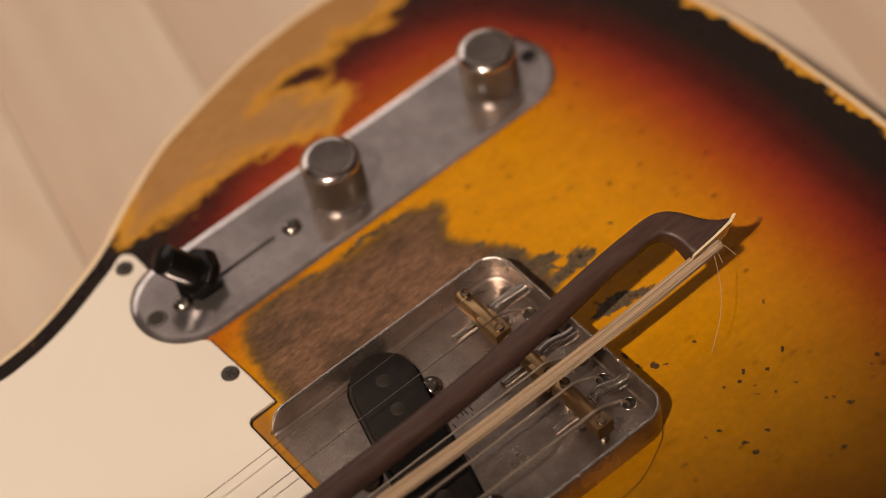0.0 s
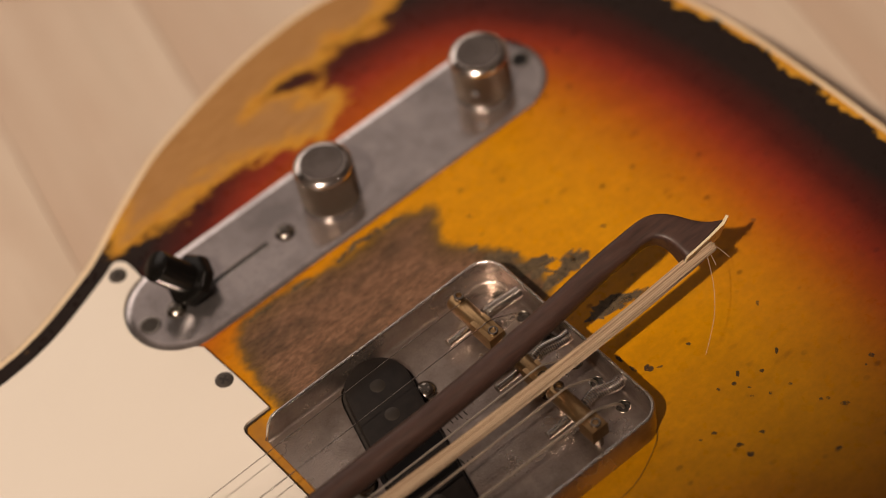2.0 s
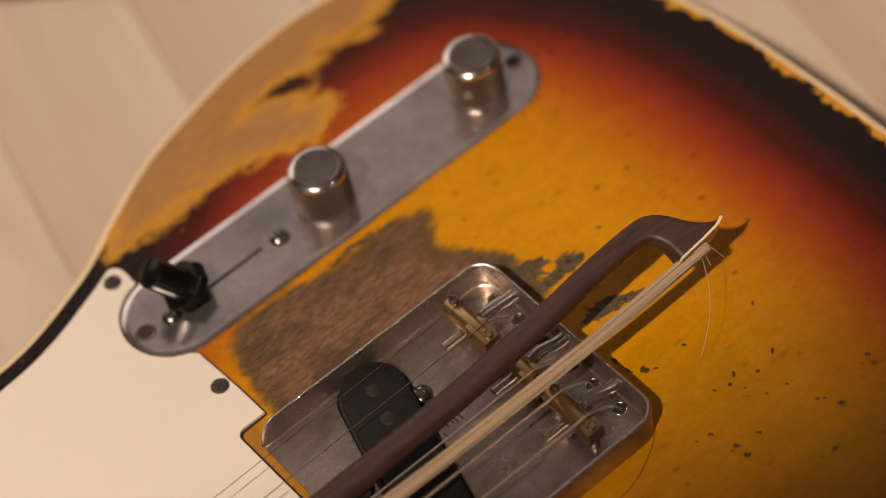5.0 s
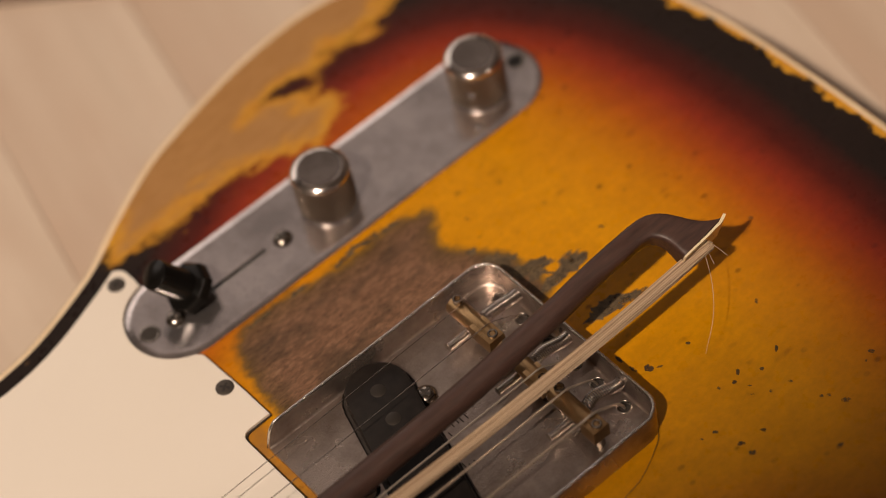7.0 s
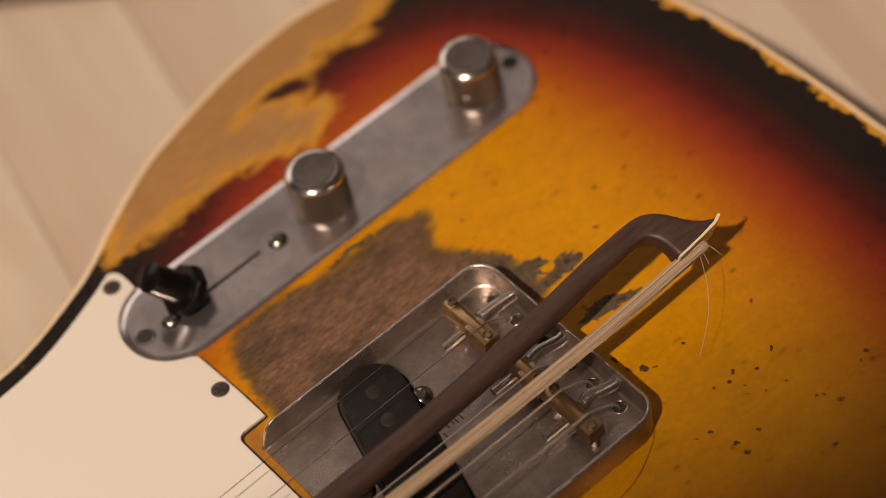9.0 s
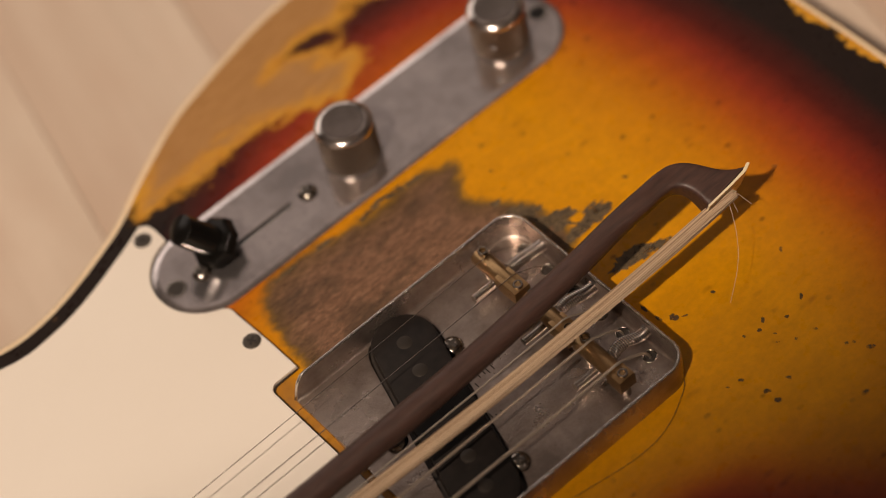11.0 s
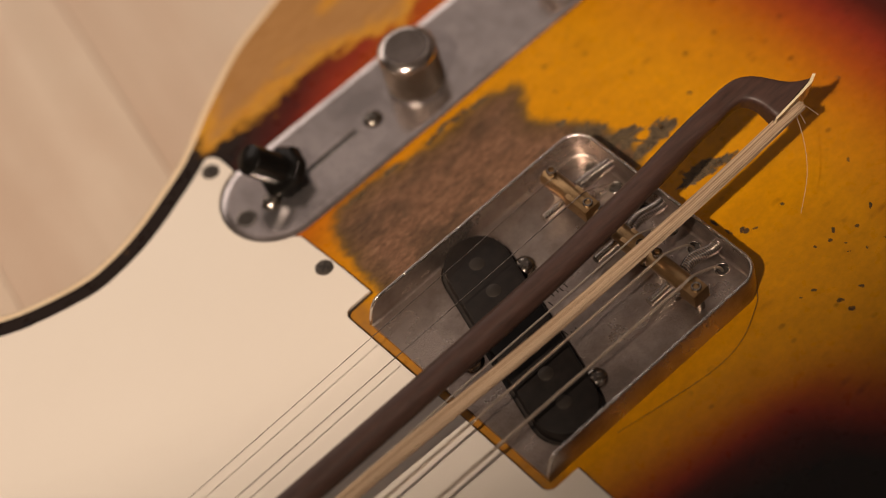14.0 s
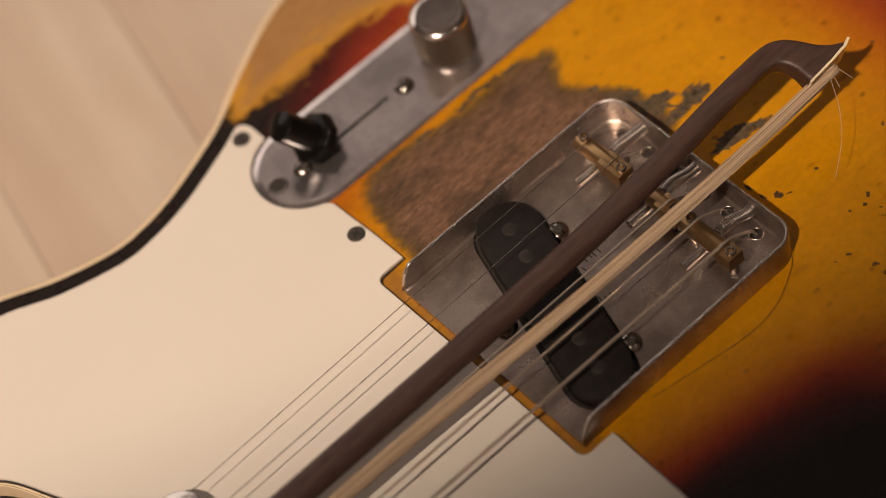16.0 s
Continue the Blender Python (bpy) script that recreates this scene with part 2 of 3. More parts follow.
# each board goes from pale sapwood at one edge to brown heartwood at the other
across = g.t.nodes.new("ShaderNodeSeparateXYZ")
g.link(g.co, across.inputs[0])
across = g.math("FRACT", g.math("DIVIDE", g.math("SUBTRACT", across.outputs["Y"], 0.007), 0.0652))
broad = g.noise(g.scaled(0.2, 1, 1), 22, 3, 0.5)
across = g.math("ADD", across, g.math("MULTIPLY", g.math("SUBTRACT", broad, 0.5), 1.1))
col = g.mix(g.ramp(across, [(0.30, 0.0), (1.0, 0.6)]), col, (0.455, 0.315, 0.225))
blotch = g.noise(g.scaled(0.5, 1, 1), 38, 4, 0.6)
col = g.mix(g.ramp(blotch, [(0.46, 0.0), (0.70, 0.35)]), col, (0.50, 0.36, 0.27))
g.link(col, g.b.inputs["Base Color"])
MAPLE = material("amber_maple", (0.46, 0.24, 0.08), 0.35)

# ---- building blocks; all shapes are given in millimetres above the body's top ----
TOP = 45.0


def part(name, bm, mat, parent=None, label="", smooth=True, sharp=38):
    bmesh.ops.recalc_face_normals(bm, faces=bm.faces)
    for v in bm.verts:
        v.co = Vector((v.co.x, v.co.y, v.co.z + TOP)) * 0.001
    me = bpy.data.meshes.new(name)
    bm.to_mesh(me)
    bm.free()
    me.materials.append(mat)
    if smooth:
        me.shade_smooth()
        me.set_sharp_from_angle(angle=radians(sharp))
    ob = new(name, me)
    ob.parent = parent
    if label:
        tagged(ob, label)
    return ob


def thing(name, label, category):
    return tagged(new(name), label, category)


def prism(bm, pts, z0, z1, bevel=0.0):
    vs = [bm.verts.new((x, y, z0)) for x, y in pts]
    f = bm.faces.new(vs)
    up = bmesh.ops.extrude_face_region(bm, geom=[f])["geom"]
    top = [v for v in up if isinstance(v, bmesh.types.BMVert)]
    for v in top:
        v.co.z = z1
    if bevel:
        tops = set(top)
        edges = [e for e in up if isinstance(e, bmesh.types.BMEdge) and e.verts[0] in tops and e.verts[1] in tops]
        bmesh.ops.bevel(bm, geom=edges, offset=bevel, segments=2, affect="EDGES", profile=0.5)
    return bm


def lathe(bm, profile, m=None, seg=32):
    """Turns a profile of (radius, height) round an axis placed by the matrix m."""
    m = m or Matrix()
    rings = []
    for r, z in profile:
        if r < 1e-6:
            rings.append([bm.verts.new(m @ Vector((0, 0, z)))])
        else:
            rings.append([bm.verts.new(m @ Vector((r * math.cos(2 * math.pi * k / seg), r * math.sin(2 * math.pi * k / seg), z))) for k in range(seg)])
    for a, b in zip(rings, rings[1:]):
        for k in range(seg):
            q = [a[k % len(a)], a[(k + 1) % len(a)], b[(k + 1) % len(b)], b[k % len(b)]]
            q = [v for i, v in enumerate(q) if v not in q[:i]]
            if len(q) > 2:
                bm.faces.new(q)
    return bm


def tube(bm, pts, radius, seg=8, cap=True):
    """A round rod along points; radius is one number or a function of 0..1."""
    pts = [Vector(p) for p in pts]
    rings, n, last = [], len(pts), None
    for i, p in enumerate(pts):
        d = (pts[min(i + 1, n - 1)] - pts[max(i - 1, 0)]).normalized()
        a = d.cross(Vector((0, 0, 1)) if abs(d.z) < 0.9 else Vector((1, 0, 0))).normalized()
        if last is not None and (last - d * last.dot(d)).length > 1e-4:
            a = (last - d * last.dot(d)).normalized()
        last = a
        b = d.cross(a)
        r = radius(i / (n - 1)) if callable(radius) else radius
        rings.append([bm.verts.new(p + r * (math.cos(2 * math.pi * k / seg) * a + math.sin(2 * math.pi * k / seg) * b)) for k in range(seg)])
    for a, b in zip(rings, rings[1:]):
        for k in range(seg):
            bm.faces.new((a[k], a[(k + 1) % seg], b[(k + 1) % seg], b[k]))
    if cap:
        bm.faces.new(rings[0])
        bm.faces.new(rings[-1])
    return bm


def at(x, y, z, axis=None):
    m = Matrix.Translation((x, y, z))
    return m @ Vector(axis).to_track_quat("Z", "Y").to_matrix().to_4x4() if axis else m


def spline(points, per=10, closed=True):
    """A smooth curve (Catmull-Rom) through the points."""
    n, out = len(points), []
    for i in range(n if closed else n - 1):
        p = [np.array(points[(i + k) % n] if closed else points[min(max(i + k, 0), n - 1)], float) for k in (-1, 0, 1, 2)]
        for k in range(per):
            t = k / per
            out.append(0.5 * (2 * p[1] + (p[2] - p[0]) * t + (2 * p[0] - 5 * p[1] + 4 * p[2] - p[3]) * t * t + (3 * p[1] - p[0] - 3 * p[2] + p[3]) * t ** 3))
    if not closed:
        out.append(np.array(points[-1], float))
    return np.array(out)


def inset(loop, d):
    """The closed loop (anticlockwise) moved inwards by d."""
    loop = np.asarray(loop, float)
    t = np.roll(loop, -1, 0) - np.roll(loop, 1, 0)
    t /= np.linalg.norm(t, axis=1)[:, None]
    nrm = np.stack([-t[:, 1], t[:, 0]], 1)
    return loop + nrm * (np.asarray(d)[..., None] if np.ndim(d) else d)


def arc(cx, cy, r, a0, a1, n=8):
    return [(cx + r * math.cos(radians(a0 + (a1 - a0) * k / n)), cy + r * math.sin(radians(a0 + (a1 - a0) * k / n))) for k in range(n + 1)]


def away(p, loop):
    """Distance of points to a closed loop's line, and which lie within."""
    a, b = loop, np.roll(loop, -1, 0)
    best, inside = np.full(len(p), 1e9), np.zeros(len(p), bool)
    for (ax, ay), (bx, by) in zip(a, b):
        d = np.array([bx - ax, by - ay])
        s = np.clip(((p - (ax, ay)) @ d) / (d @ d + 1e-12), 0, 1)
        best = np.minimum(best, np.hypot(p[:, 0] - ax - s * d[0], p[:, 1] - ay - s * d[1]))
        if (ay > by) != (ay < by) or ay != by:
            hit = (ay > p[:, 1]) != (by > p[:, 1])
            inside ^= hit & (p[:, 0] < ax + (p[:, 1] - ay) / (by - ay if by != ay else 1) * d[0])
    return best, inside


def signed(p, loop, width):
    """0.5 on the loop, 1 at width inside, 0 at width outside."""
    d, inside = away(p, loop)
    return np.clip(0.5 + np.where(inside, d, -d) / (2 * width), 0, 1)


# ---- floor of pale boards ----
floor = tagged(new("floor"), kind="structure")
FLOOR_TURN = radians(77.5)
for i in range(-48, 48):
    for j in range(-2, 2):
        bm = bmesh.new()
        w, l = 65.2, 2000.0
        x0 = j * l + (i % 3) * 430
        prism(bm, [(x0 + 0.1, i * w + 7.0 + 0.1), (x0 + l - 0.1, i * w + 7.0 + 0.1), (x0 + l - 0.1, (i + 1) * w + 7.0 - 0.1), (x0 + 0.1, (i + 1) * w + 7.0 - 0.1)], -TOP - 15, -TOP, 0.3)
        ob = part("plank", bm, FLOOR, floor, smooth=False)
        ob.matrix_basis = Matrix.Rotation(FLOOR_TURN, 4, "Z")

# ---- plain walls and ceiling that close the room ----
PAINT = material("wall_paint", (0.42, 0.37, 0.33), 0.8)
g = Graph(PAINT)
g.link(g.ramp(g.noise(g.co, 6, 5), [(0.3, (0.38, 0.335, 0.30)), (0.7, (0.46, 0.41, 0.365))]), g.b.inputs["Base Color"])


def box(bm, x0, x1, y0, y1, z0, z1):
    prism(bm, [(x0, y0), (x1, y0), (x1, y1), (x0, y1)], z0 - TOP, z1 - TOP)


ROOM, HIGH = 2500, 3300
for name, boxes in (("wall_south", [(-ROOM, ROOM, -ROOM - 120, -ROOM, -10, HIGH)]), ("wall_west", [(-ROOM - 120, -ROOM, -ROOM - 120, ROOM + 120, -10, HIGH)]), ("wall_east", [(ROOM, ROOM + 120, -ROOM - 120, ROOM + 120, -10, HIGH)]),
                    ("wall_north", [(-ROOM, -1200, ROOM, ROOM + 120, -10, HIGH), (1800, ROOM, ROOM, ROOM + 120, -10, HIGH), (-1200, 1800, ROOM, ROOM + 120, -10, 745), (-1200, 1800, ROOM, ROOM + 120, 2095, HIGH)]),
                    ("ceiling", [(-ROOM - 120, ROOM + 120, -ROOM - 120, ROOM + 120, HIGH, HIGH + 100)])):
    bm = bmesh.new()
    for b in boxes:
        box(bm, *b)
    tagged(part(name, bm, PAINT, smooth=False), kind="structure")

# ---- the guitar ----
guitar = thing("electric_guitar", "worn sunburst solid-body electric guitar lying flat on a pale wooden floor", "guitar")
OUTLINE = spline([(166.7, 0), (166.4, 29), (165.3, 53), (162.5, 71), (153, 106), (133, 139), (107, 158.5), (83, 165.4), (64.5, 166.9), (38.4, 164.2), (9.3, 156.9), (-5.7, 151.8),
                  (-25, 141.6), (-41, 132.0), (-54, 126.6), (-69, 121.6), (-82, 119.2), (-94, 119.4), (-112, 124.6), (-129, 132.6), (-155, 142), (-178, 140), (-193, 126), (-193, 103), (-180, 88),
                  (-166.5, 79.5), (-159, 63), (-153, 46), (-150, 28), (-150, 0), (-150, -28), (-172, -62), (-190, -100), (-184, -132), (-152, -146), (-112, -134), (-72, -126), (-30, -138),
                  (20, -159), (65, -167), (110, -157), (150, -112), (165, -55)], 8)

grow = np.interp(OUTLINE[:, 1], [60, 115], [0.0, 1.0])
OUTLINE = inset(OUTLINE, -1.9 * grow)

# body: rings from the middle out to the edge, then down the side
bm = bmesh.new()
inner = inset(OUTLINE, 0.4)
n = len(inner)
fractions = list(np.linspace(0.03, 0.9, 96)) + list(np.linspace(0.908, 1.0, 24))
top_rings = [[bm.verts.new((x * s, y * s, 0)) for x, y in inner] for s in fractions]
centre = bm.verts.new((0, 0, 0))
for k in range(n):
    bm.faces.new((centre, top_rings[0][k], top_rings[0][(k + 1) % n]))
side = [[bm.verts.new((x, y, z)) for x, y in inner] for z in (-3, -22, -41)] + [[bm.verts.new((x, y, -TOP)) for x, y in inset(inner, 3)]]
rings = top_rings + side
for a, b in zip(rings, rings[1:]):
    for k in range(n):
        bm.faces.new((a[k], b[k], b[(k + 1) % n], a[(k + 1) % n]))
bm.faces.new(rings[-1])
body = part("body", bm, BODY, guitar, "sunburst lacquer worn through to bare wood")
P = np.array([v.co for v in body.data.vertices])[:, :2] * 1000
dist, _ = away(P, OUTLINE)
gap = dist.copy()
dist = np.maximum(dist - 3.0 * np.clip((P[:, 1] - 80) / 28, 0, 1) * np.clip((dist - 8) / 20, 0, 1) - 1.2 * np.clip(P[:, 0] / 80, 0, 1) * np.clip((dist - 8) / 20, 0, 1), 0)
# the light's falloff at the bass side's waist, put in as darker burst colour
dist = np.maximum(dist - 44.0 * np.clip((-P[:, 1] - 37) / 36, 0, 1) * np.clip((78 - P[:, 0]) / 60, 0, 1), 0)
# where the lacquer is gone beside the bridge
BARE = np.array([(-33, 30), (-32.5, 53), (-30.5, 64), (-27.5, 74), (-22, 78.2), (-10, 78.8), (-2, 77.5), (8, 76), (17, 74.8), (28, 75.5), (38, 75), (47, 72), (45, 67), (39.5, 62), (40, 57), (45.5, 50), (52, 42), (55, 30), (52, 22), (40, 20), (38, 30)])
RUB = np.array([(-34, 130), (-16, 127), (6, 128), (26, 123.5), (40, 119), (55, 125), (57, 132), (47, 138), (50, 143), (66, 147), (80, 143.5), (92, 147), (100, 158), (96, 175), (30, 175), (-20, 160)])
SPOT = spline([(22, 141.5), (30, 142.5), (38, 144), (46, 143), (52, 145.5), (44, 148.5), (39, 149.5), (33, 149), (27, 146)], 4)
rub = signed(P, RUB, 14) - 1.15 * np.clip(signed(P, SPOT, 7) - 0.25, 0, 1)
away_from_guard = (P[:, 0] > -38) | (P[:, 1] < 0)
for name, values in (("grime", np.clip((-36 - P[:, 0]) / 5, 0, 1) * (np.abs(P[:, 1]) < 52)), ("edge", np.clip(dist / 100, 0, 1)), ("gap", np.clip(gap / 100, 0, 1)), ("bare", signed(P, BARE, 8)), ("rub", np.clip(rub, 0, 1)), ("chipping", np.where(away_from_guard, 0.62 + 0.35 * np.sin(P[:, 1] / 7.0) ** 2, -3.0))):
    body.data.attributes.new(name, "FLOAT", "POINT").data.foreach_set("value", values.astype(np.float32))

# binding round the edge
bm = bmesh.new()
loops = [[bm.verts.new((x, y, z)) for x, y in inset(OUTLINE, d)] for d, z in ((2.4, -1.0), (2.4, 0.12), (0.7, 0.12), (0.15, -0.2), (0.0, -0.9), (0.0, -6.0), (1.0, -6.0))]
for a, b in zip(loops, loops[1:]):
    for k in range(n):
        bm.faces.new((a[k], b[k], b[(k + 1) % n], a[(k + 1) % n]))
part("binding", bm, CREAM, guitar, "aged cream plastic binding")

# pickguard: follows the edge, steps round the control plate and the bridge
d_edge = np.interp(OUTLINE[:, 0], [-168, -158, -130, -36], [1.6, 1.6, 9.0, 9.0])
follow = [tuple(p) for p, q in zip(inset(OUTLINE, d_edge), OUTLINE) if q[1] > 27 and (q[0] < -41.5) and not (q[1] > 100 and q[0] > -41.5)]
GUARD = (arc(-39.2, 121.4, 4.2, 70, 0, 5) + [(-35.0, 118)] + arc(-32.3, 97.4, 17.5, 99, 250, 18) + [(-36.6, 79.0), (-35.6, 60), (-35.4, 47.6)]
         + arc(-43.0, 44.6, 3.0, 90, 180, 5) + [(-45.8, 0)] + arc(-43.0, -39.4, 3.0, 180, 270, 5) + [(-34.6, -42.4), (-35.2, -70), (-38, -100), (-60, -110), (-100, -100), (-130, -70), (-146, -30), (-146, 27)])
GUARD = GUARD[::-1]
guard_loop = [(-146, 27)] + [p for p in GUARD if p != (-146, 27)]
guard_loop = guard_loop + follow
bm = bmesh.new()
prism(bm, inset(guard_loop, -0.5), 0.02, 0.7)
pickguard_base = part("dark_ply", bm, PLY_AND_SHADE, guitar, "dark lower ply of the pickguard", sharp=20)
bm = bmesh.new()
prism(bm, guard_loop, 0.72, 1.8, 0.25)
pickguard = part("pickguard", bm, WHITE, guitar, "aged cream-white plastic pickguard", smooth=False)


def screw_head(name, x, y, z, r, mat, parent, rise=1.4, cross=True, label="", turn=20.0):
    """A domed screw head with a cross slot, its rim at height z."""
    bm = bmesh.new()
    lathe(bm, [(0, rise), (r * 0.35, rise * 0.97), (r * 0.7, rise * 0.75), (r * 0.93, rise * 0.3), (r, 0), (r * 0.95, -0.6)], at(x, y, z), 24)
    head = part(name, bm, mat, parent, label)
    if cross:
        bm = bmesh.new()
        # dark bars in place of the shade in the cross slot
        for a in (turn, turn + 90):
            c, s = math.cos(radians(a)), math.sin(radians(a))
            l, w = r * 0.52, r * 0.13
            prism(bm, [(x + c * u - s * v, y + s * u + c * v) for u, v in ((-l, -w), (l, -w), (l, w), (-l, w))], z + rise * 0.7, z + rise * 1.0 + 0.04 + a * 0.0001)
        part("cross_slot", bm, PLY_AND_SHADE, head)
    return head


def empty_hole(x, y, z, r, parent, rim=None):
    """A flat dark disc for the shade in a countersunk hole whose screw sits deep down."""
    bm = bmesh.new()
    lathe(bm, [(0, 0.05), (r * 0.9, 0.06), (r, 0.03)], at(x, y, z), 24)
    part("screw_hole", bm, PLY_AND_SHADE, parent)
    if rim:
        bm = bmesh.new()
        lathe(bm, [(r * 0.95, 0.02), (r * 1.02, 0.10), (r * 1.22, 0.06), (r * 1.32, 0.0)], at(x, y, z), 28)
        part("countersink", bm, rim, parent)


DULL = worn_metal("dull_screw", (0.16, 0.14, 0.12), 0.45, 0.4)
for x, y in ((-39.3, 64.6), (-40.1, 120.2)):
    screw_head("screw", x, y, 1.75, 3.0, DULL, pickguard, 0.35, turn=35)

# control plate with two knobs and a switch
CY = 97.4
bm = bmesh.new()
rim_loop = arc(93.7, CY, 17, -90, 90, 24) + arc(-32.3, CY, 17, 90, 270, 24)
loops = [[bm.verts.new((x, y, z)) for x, y in inset(rim_loop, d)] for d, z in ((0, 0.05), (0, 0.96), (0.06, 1.02), (0.9, 1.24), (1.8, 1.44), (2.3, 1.5), (2.9, 1.5), (3.4, 1.5))]
for a, b in zip(loops, loops[1:]):
    for k in range(len(a)):
        bm.faces.new((a[k], a[(k + 1) % len(a)], b[(k + 1) % len(a)], b[k]))
bm.faces.new(loops[-1])
bm.faces.new(loops[0])
plate = part("control_plate", bm, PLATE, guitar, "aged chrome control plate with dull stains and painted cloudy reflections", sharp=25)
empty_hole(-43.7, CY, 1.5, 2.6, plate, NICKEL)
empty_hole(105.1, CY, 1.5, 2.6, plate, NICKEL)
screw_head("switch_screw", 7.5, 96.2, 1.5, 3.3, NICKEL, plate, 1.7)
screw_head("switch_screw", -34.4, 96.4, 1.5, 3.3, NICKEL, plate, 1.7, turn=60)
# dark strip laid on the plate for the shade inside the switch slot
bm = bmesh.new()
prism(bm, [(-27, 95.9), (1.2, 95.9), (1.2, 97.5), (-27, 97.5)], 1.45, 1.53)
part("switch_slot", bm, PLY_AND_SHADE, plate)
# raised bright strip added for the light along the slot's lower edge
bm = bmesh.new()
prism(bm, [(-27, 95.45), (1.5, 95.45), (1.5, 95.88), (-27, 95.88)], 1.42, 1.56, 0.05)
part("slot_glint", bm, BRIGHT, plate)

for kx in (26.6, 89.3):
    bm = bmesh.new()
    m = at(kx, 96.9, 1.5)
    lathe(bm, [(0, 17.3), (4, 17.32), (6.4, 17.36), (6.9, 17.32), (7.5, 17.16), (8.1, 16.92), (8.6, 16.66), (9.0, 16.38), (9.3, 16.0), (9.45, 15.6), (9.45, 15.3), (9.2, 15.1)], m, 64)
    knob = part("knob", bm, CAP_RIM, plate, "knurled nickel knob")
    bm = bmesh.new()
    lathe(bm, [(0, 17.36), (4, 17.37), (6.3, 17.42), (6.75, 17.42), (6.95, 17.3), (6.9, 17.1)], m, 64)
    part("cap", bm, CAP, knob, "dull brushed cap")
    bm = bmesh.new()
    seg, rows_n = 312, 72
    grid = []
    for j in range(rows_n + 1):
        z = 0.8 + 14.4 * j / rows_n
        ring = []
        for k in range(seg):
            u, v = 26 * 2 * math.pi * k / seg, 26 * z / 9.2
            r = 8.9 + 0.60 * min(abs(math.sin(u + v)), abs(math.sin(u - v))) if 0 < j < rows_n else 9.0
            ring.append(bm.verts.new(m @ Vector((r * math.cos(2 * math.pi * k / seg), r * math.sin(2 * math.pi * k / seg), z))))
        grid.append(ring)
    for a, b in zip(grid, grid[1:]):
        for k in range(seg):
            bm.faces.new((a[k], a[(k + 1) % seg], b[(k + 1) % seg], b[k]))
    part("knurling", bm, KNURL, knob, sharp=10)
    bm = bmesh.new()
    lathe(bm, [(8.9, 1.9), (9.25, 1.6), (9.4, 1.1), (9.4, 0.6), (9.1, 0.25), (0, 0.2)], m, 48)
    part("skirt", bm, BRIGHT, knob)
    if kx > 50:
        # dark disc for the shade in the set screw's hole
        bm = bmesh.new()
        lathe(bm, [(0, 0.3), (1.35, 0.28), (1.4, -0.4)], m @ at(-7.25, -6.1, 8.0, (-0.767, -0.645, 0)), 16)
        part("set_screw_hole", bm, PLY_AND_SHADE, knob)

axis = Vector((-8.0, 2.6, 12.5)).normalized()
m = at(-25.2, 99.2, 4.5, axis)
bm = bmesh.new()
lathe(bm, [(0, 16.5), (4.5, 16.4), (4.8, 16.2), (4.9, 15.8), (4.95, 4.4), (5.2, 3.9), (5.2, -1.2), (0, -1.2)], m, 36)
tip = part("switch_tip", bm, BLACK, plate, "glossy black plastic switch tip")
bm = bmesh.new()
turned = m @ Matrix.Rotation(radians(22.5), 4, "Z")
lathe(bm, [(5.0, 3.7), (7.6, 3.5), (8.3, 2.8), (8.5, 2.2), (8.5, -0.4), (7.8, -1.1), (0, -1.15)], turned, 8)
part("flange", bm, BLACK, tip, sharp=30)
bm = bmesh.new()
prism(bm, [(-27.6, 97.2), (-22.4, 97.2), (-22.4, 98.6), (-27.6, 98.6)], 1.6, 4.8)
part("lever", bm, DULL, tip)

# bridge: a tray with three walls
def tray_path():
    r = 7.6
    back = 44.0
    pts = [(-42.8 + (42.8 + back - r) * k / 40, 39.3) for k in range(41)]
    pts += arc(back - r, 39.3 - r, r, 90, 0, 10)[1:]
    pts += [(back, (39.3 - r) * (1 - k / 12)) for k in range(1, 25)]
    pts += arc(back - r, -39.3 + r, r, 0, -90, 10)[1:]
    pts += [(back - r - (42.8 + back - r) * k / 40, -39.3) for k in range(1, 41)]
    return pts


path = np.array(tray_path())
tan_v = np.gradient(path, axis=0)
tan_v /= np.linalg.norm(tan_v, axis=1)[:, None]
inward = np.stack([tan_v[:, 1], -tan_v[:, 0]], 1)
bm = bmesh.new()
rings, floor_loop = [], []
for i, (p, q) in enumerate(zip(path, inward)):
    s = min(1.0, (p[0] + 42.8) / 5.0)
    h = 1.6 + 8.9 * math.sin(0.5 * math.pi * s) ** 0.75 if s > 0 else 1.6
    h += 0.12 * noise.noise((p[0] * 0.35, p[1] * 0.35, 0.0))
    prof = [(0.0, 0.05), (0.0, h - 0.45), (0.25, h - 0.1), (0.65, h), (1.0, h - 0.1), (1.15, h - 0.45), (1.2, min(2.3, h - 0.5)), (1.4, min(1.6, h - 0.55) if h > 2.4 else 1.3), (2.0, 1.3)]
    rings.append([bm.verts.new((p[0] + q[0] * d, p[1] + q[1] * d, z)) for d, z in prof])
for a, b in zip(rings, rings[1:]):
    for k in range(len(a) - 1):
        bm.faces.new((a[k], a[k + 1], b[k + 1], b[k]))
for end in (rings[0], rings[-1]):
    bm.faces.new(end)
RIM_PTS = [(r[3].co.x, r[3].co.y, r[3].co.z - 0.2) for r in rings]
tray = part("bridge_plate", bm, TRAY, guitar, "aged steel bridge tray with raised walls", sharp=50)

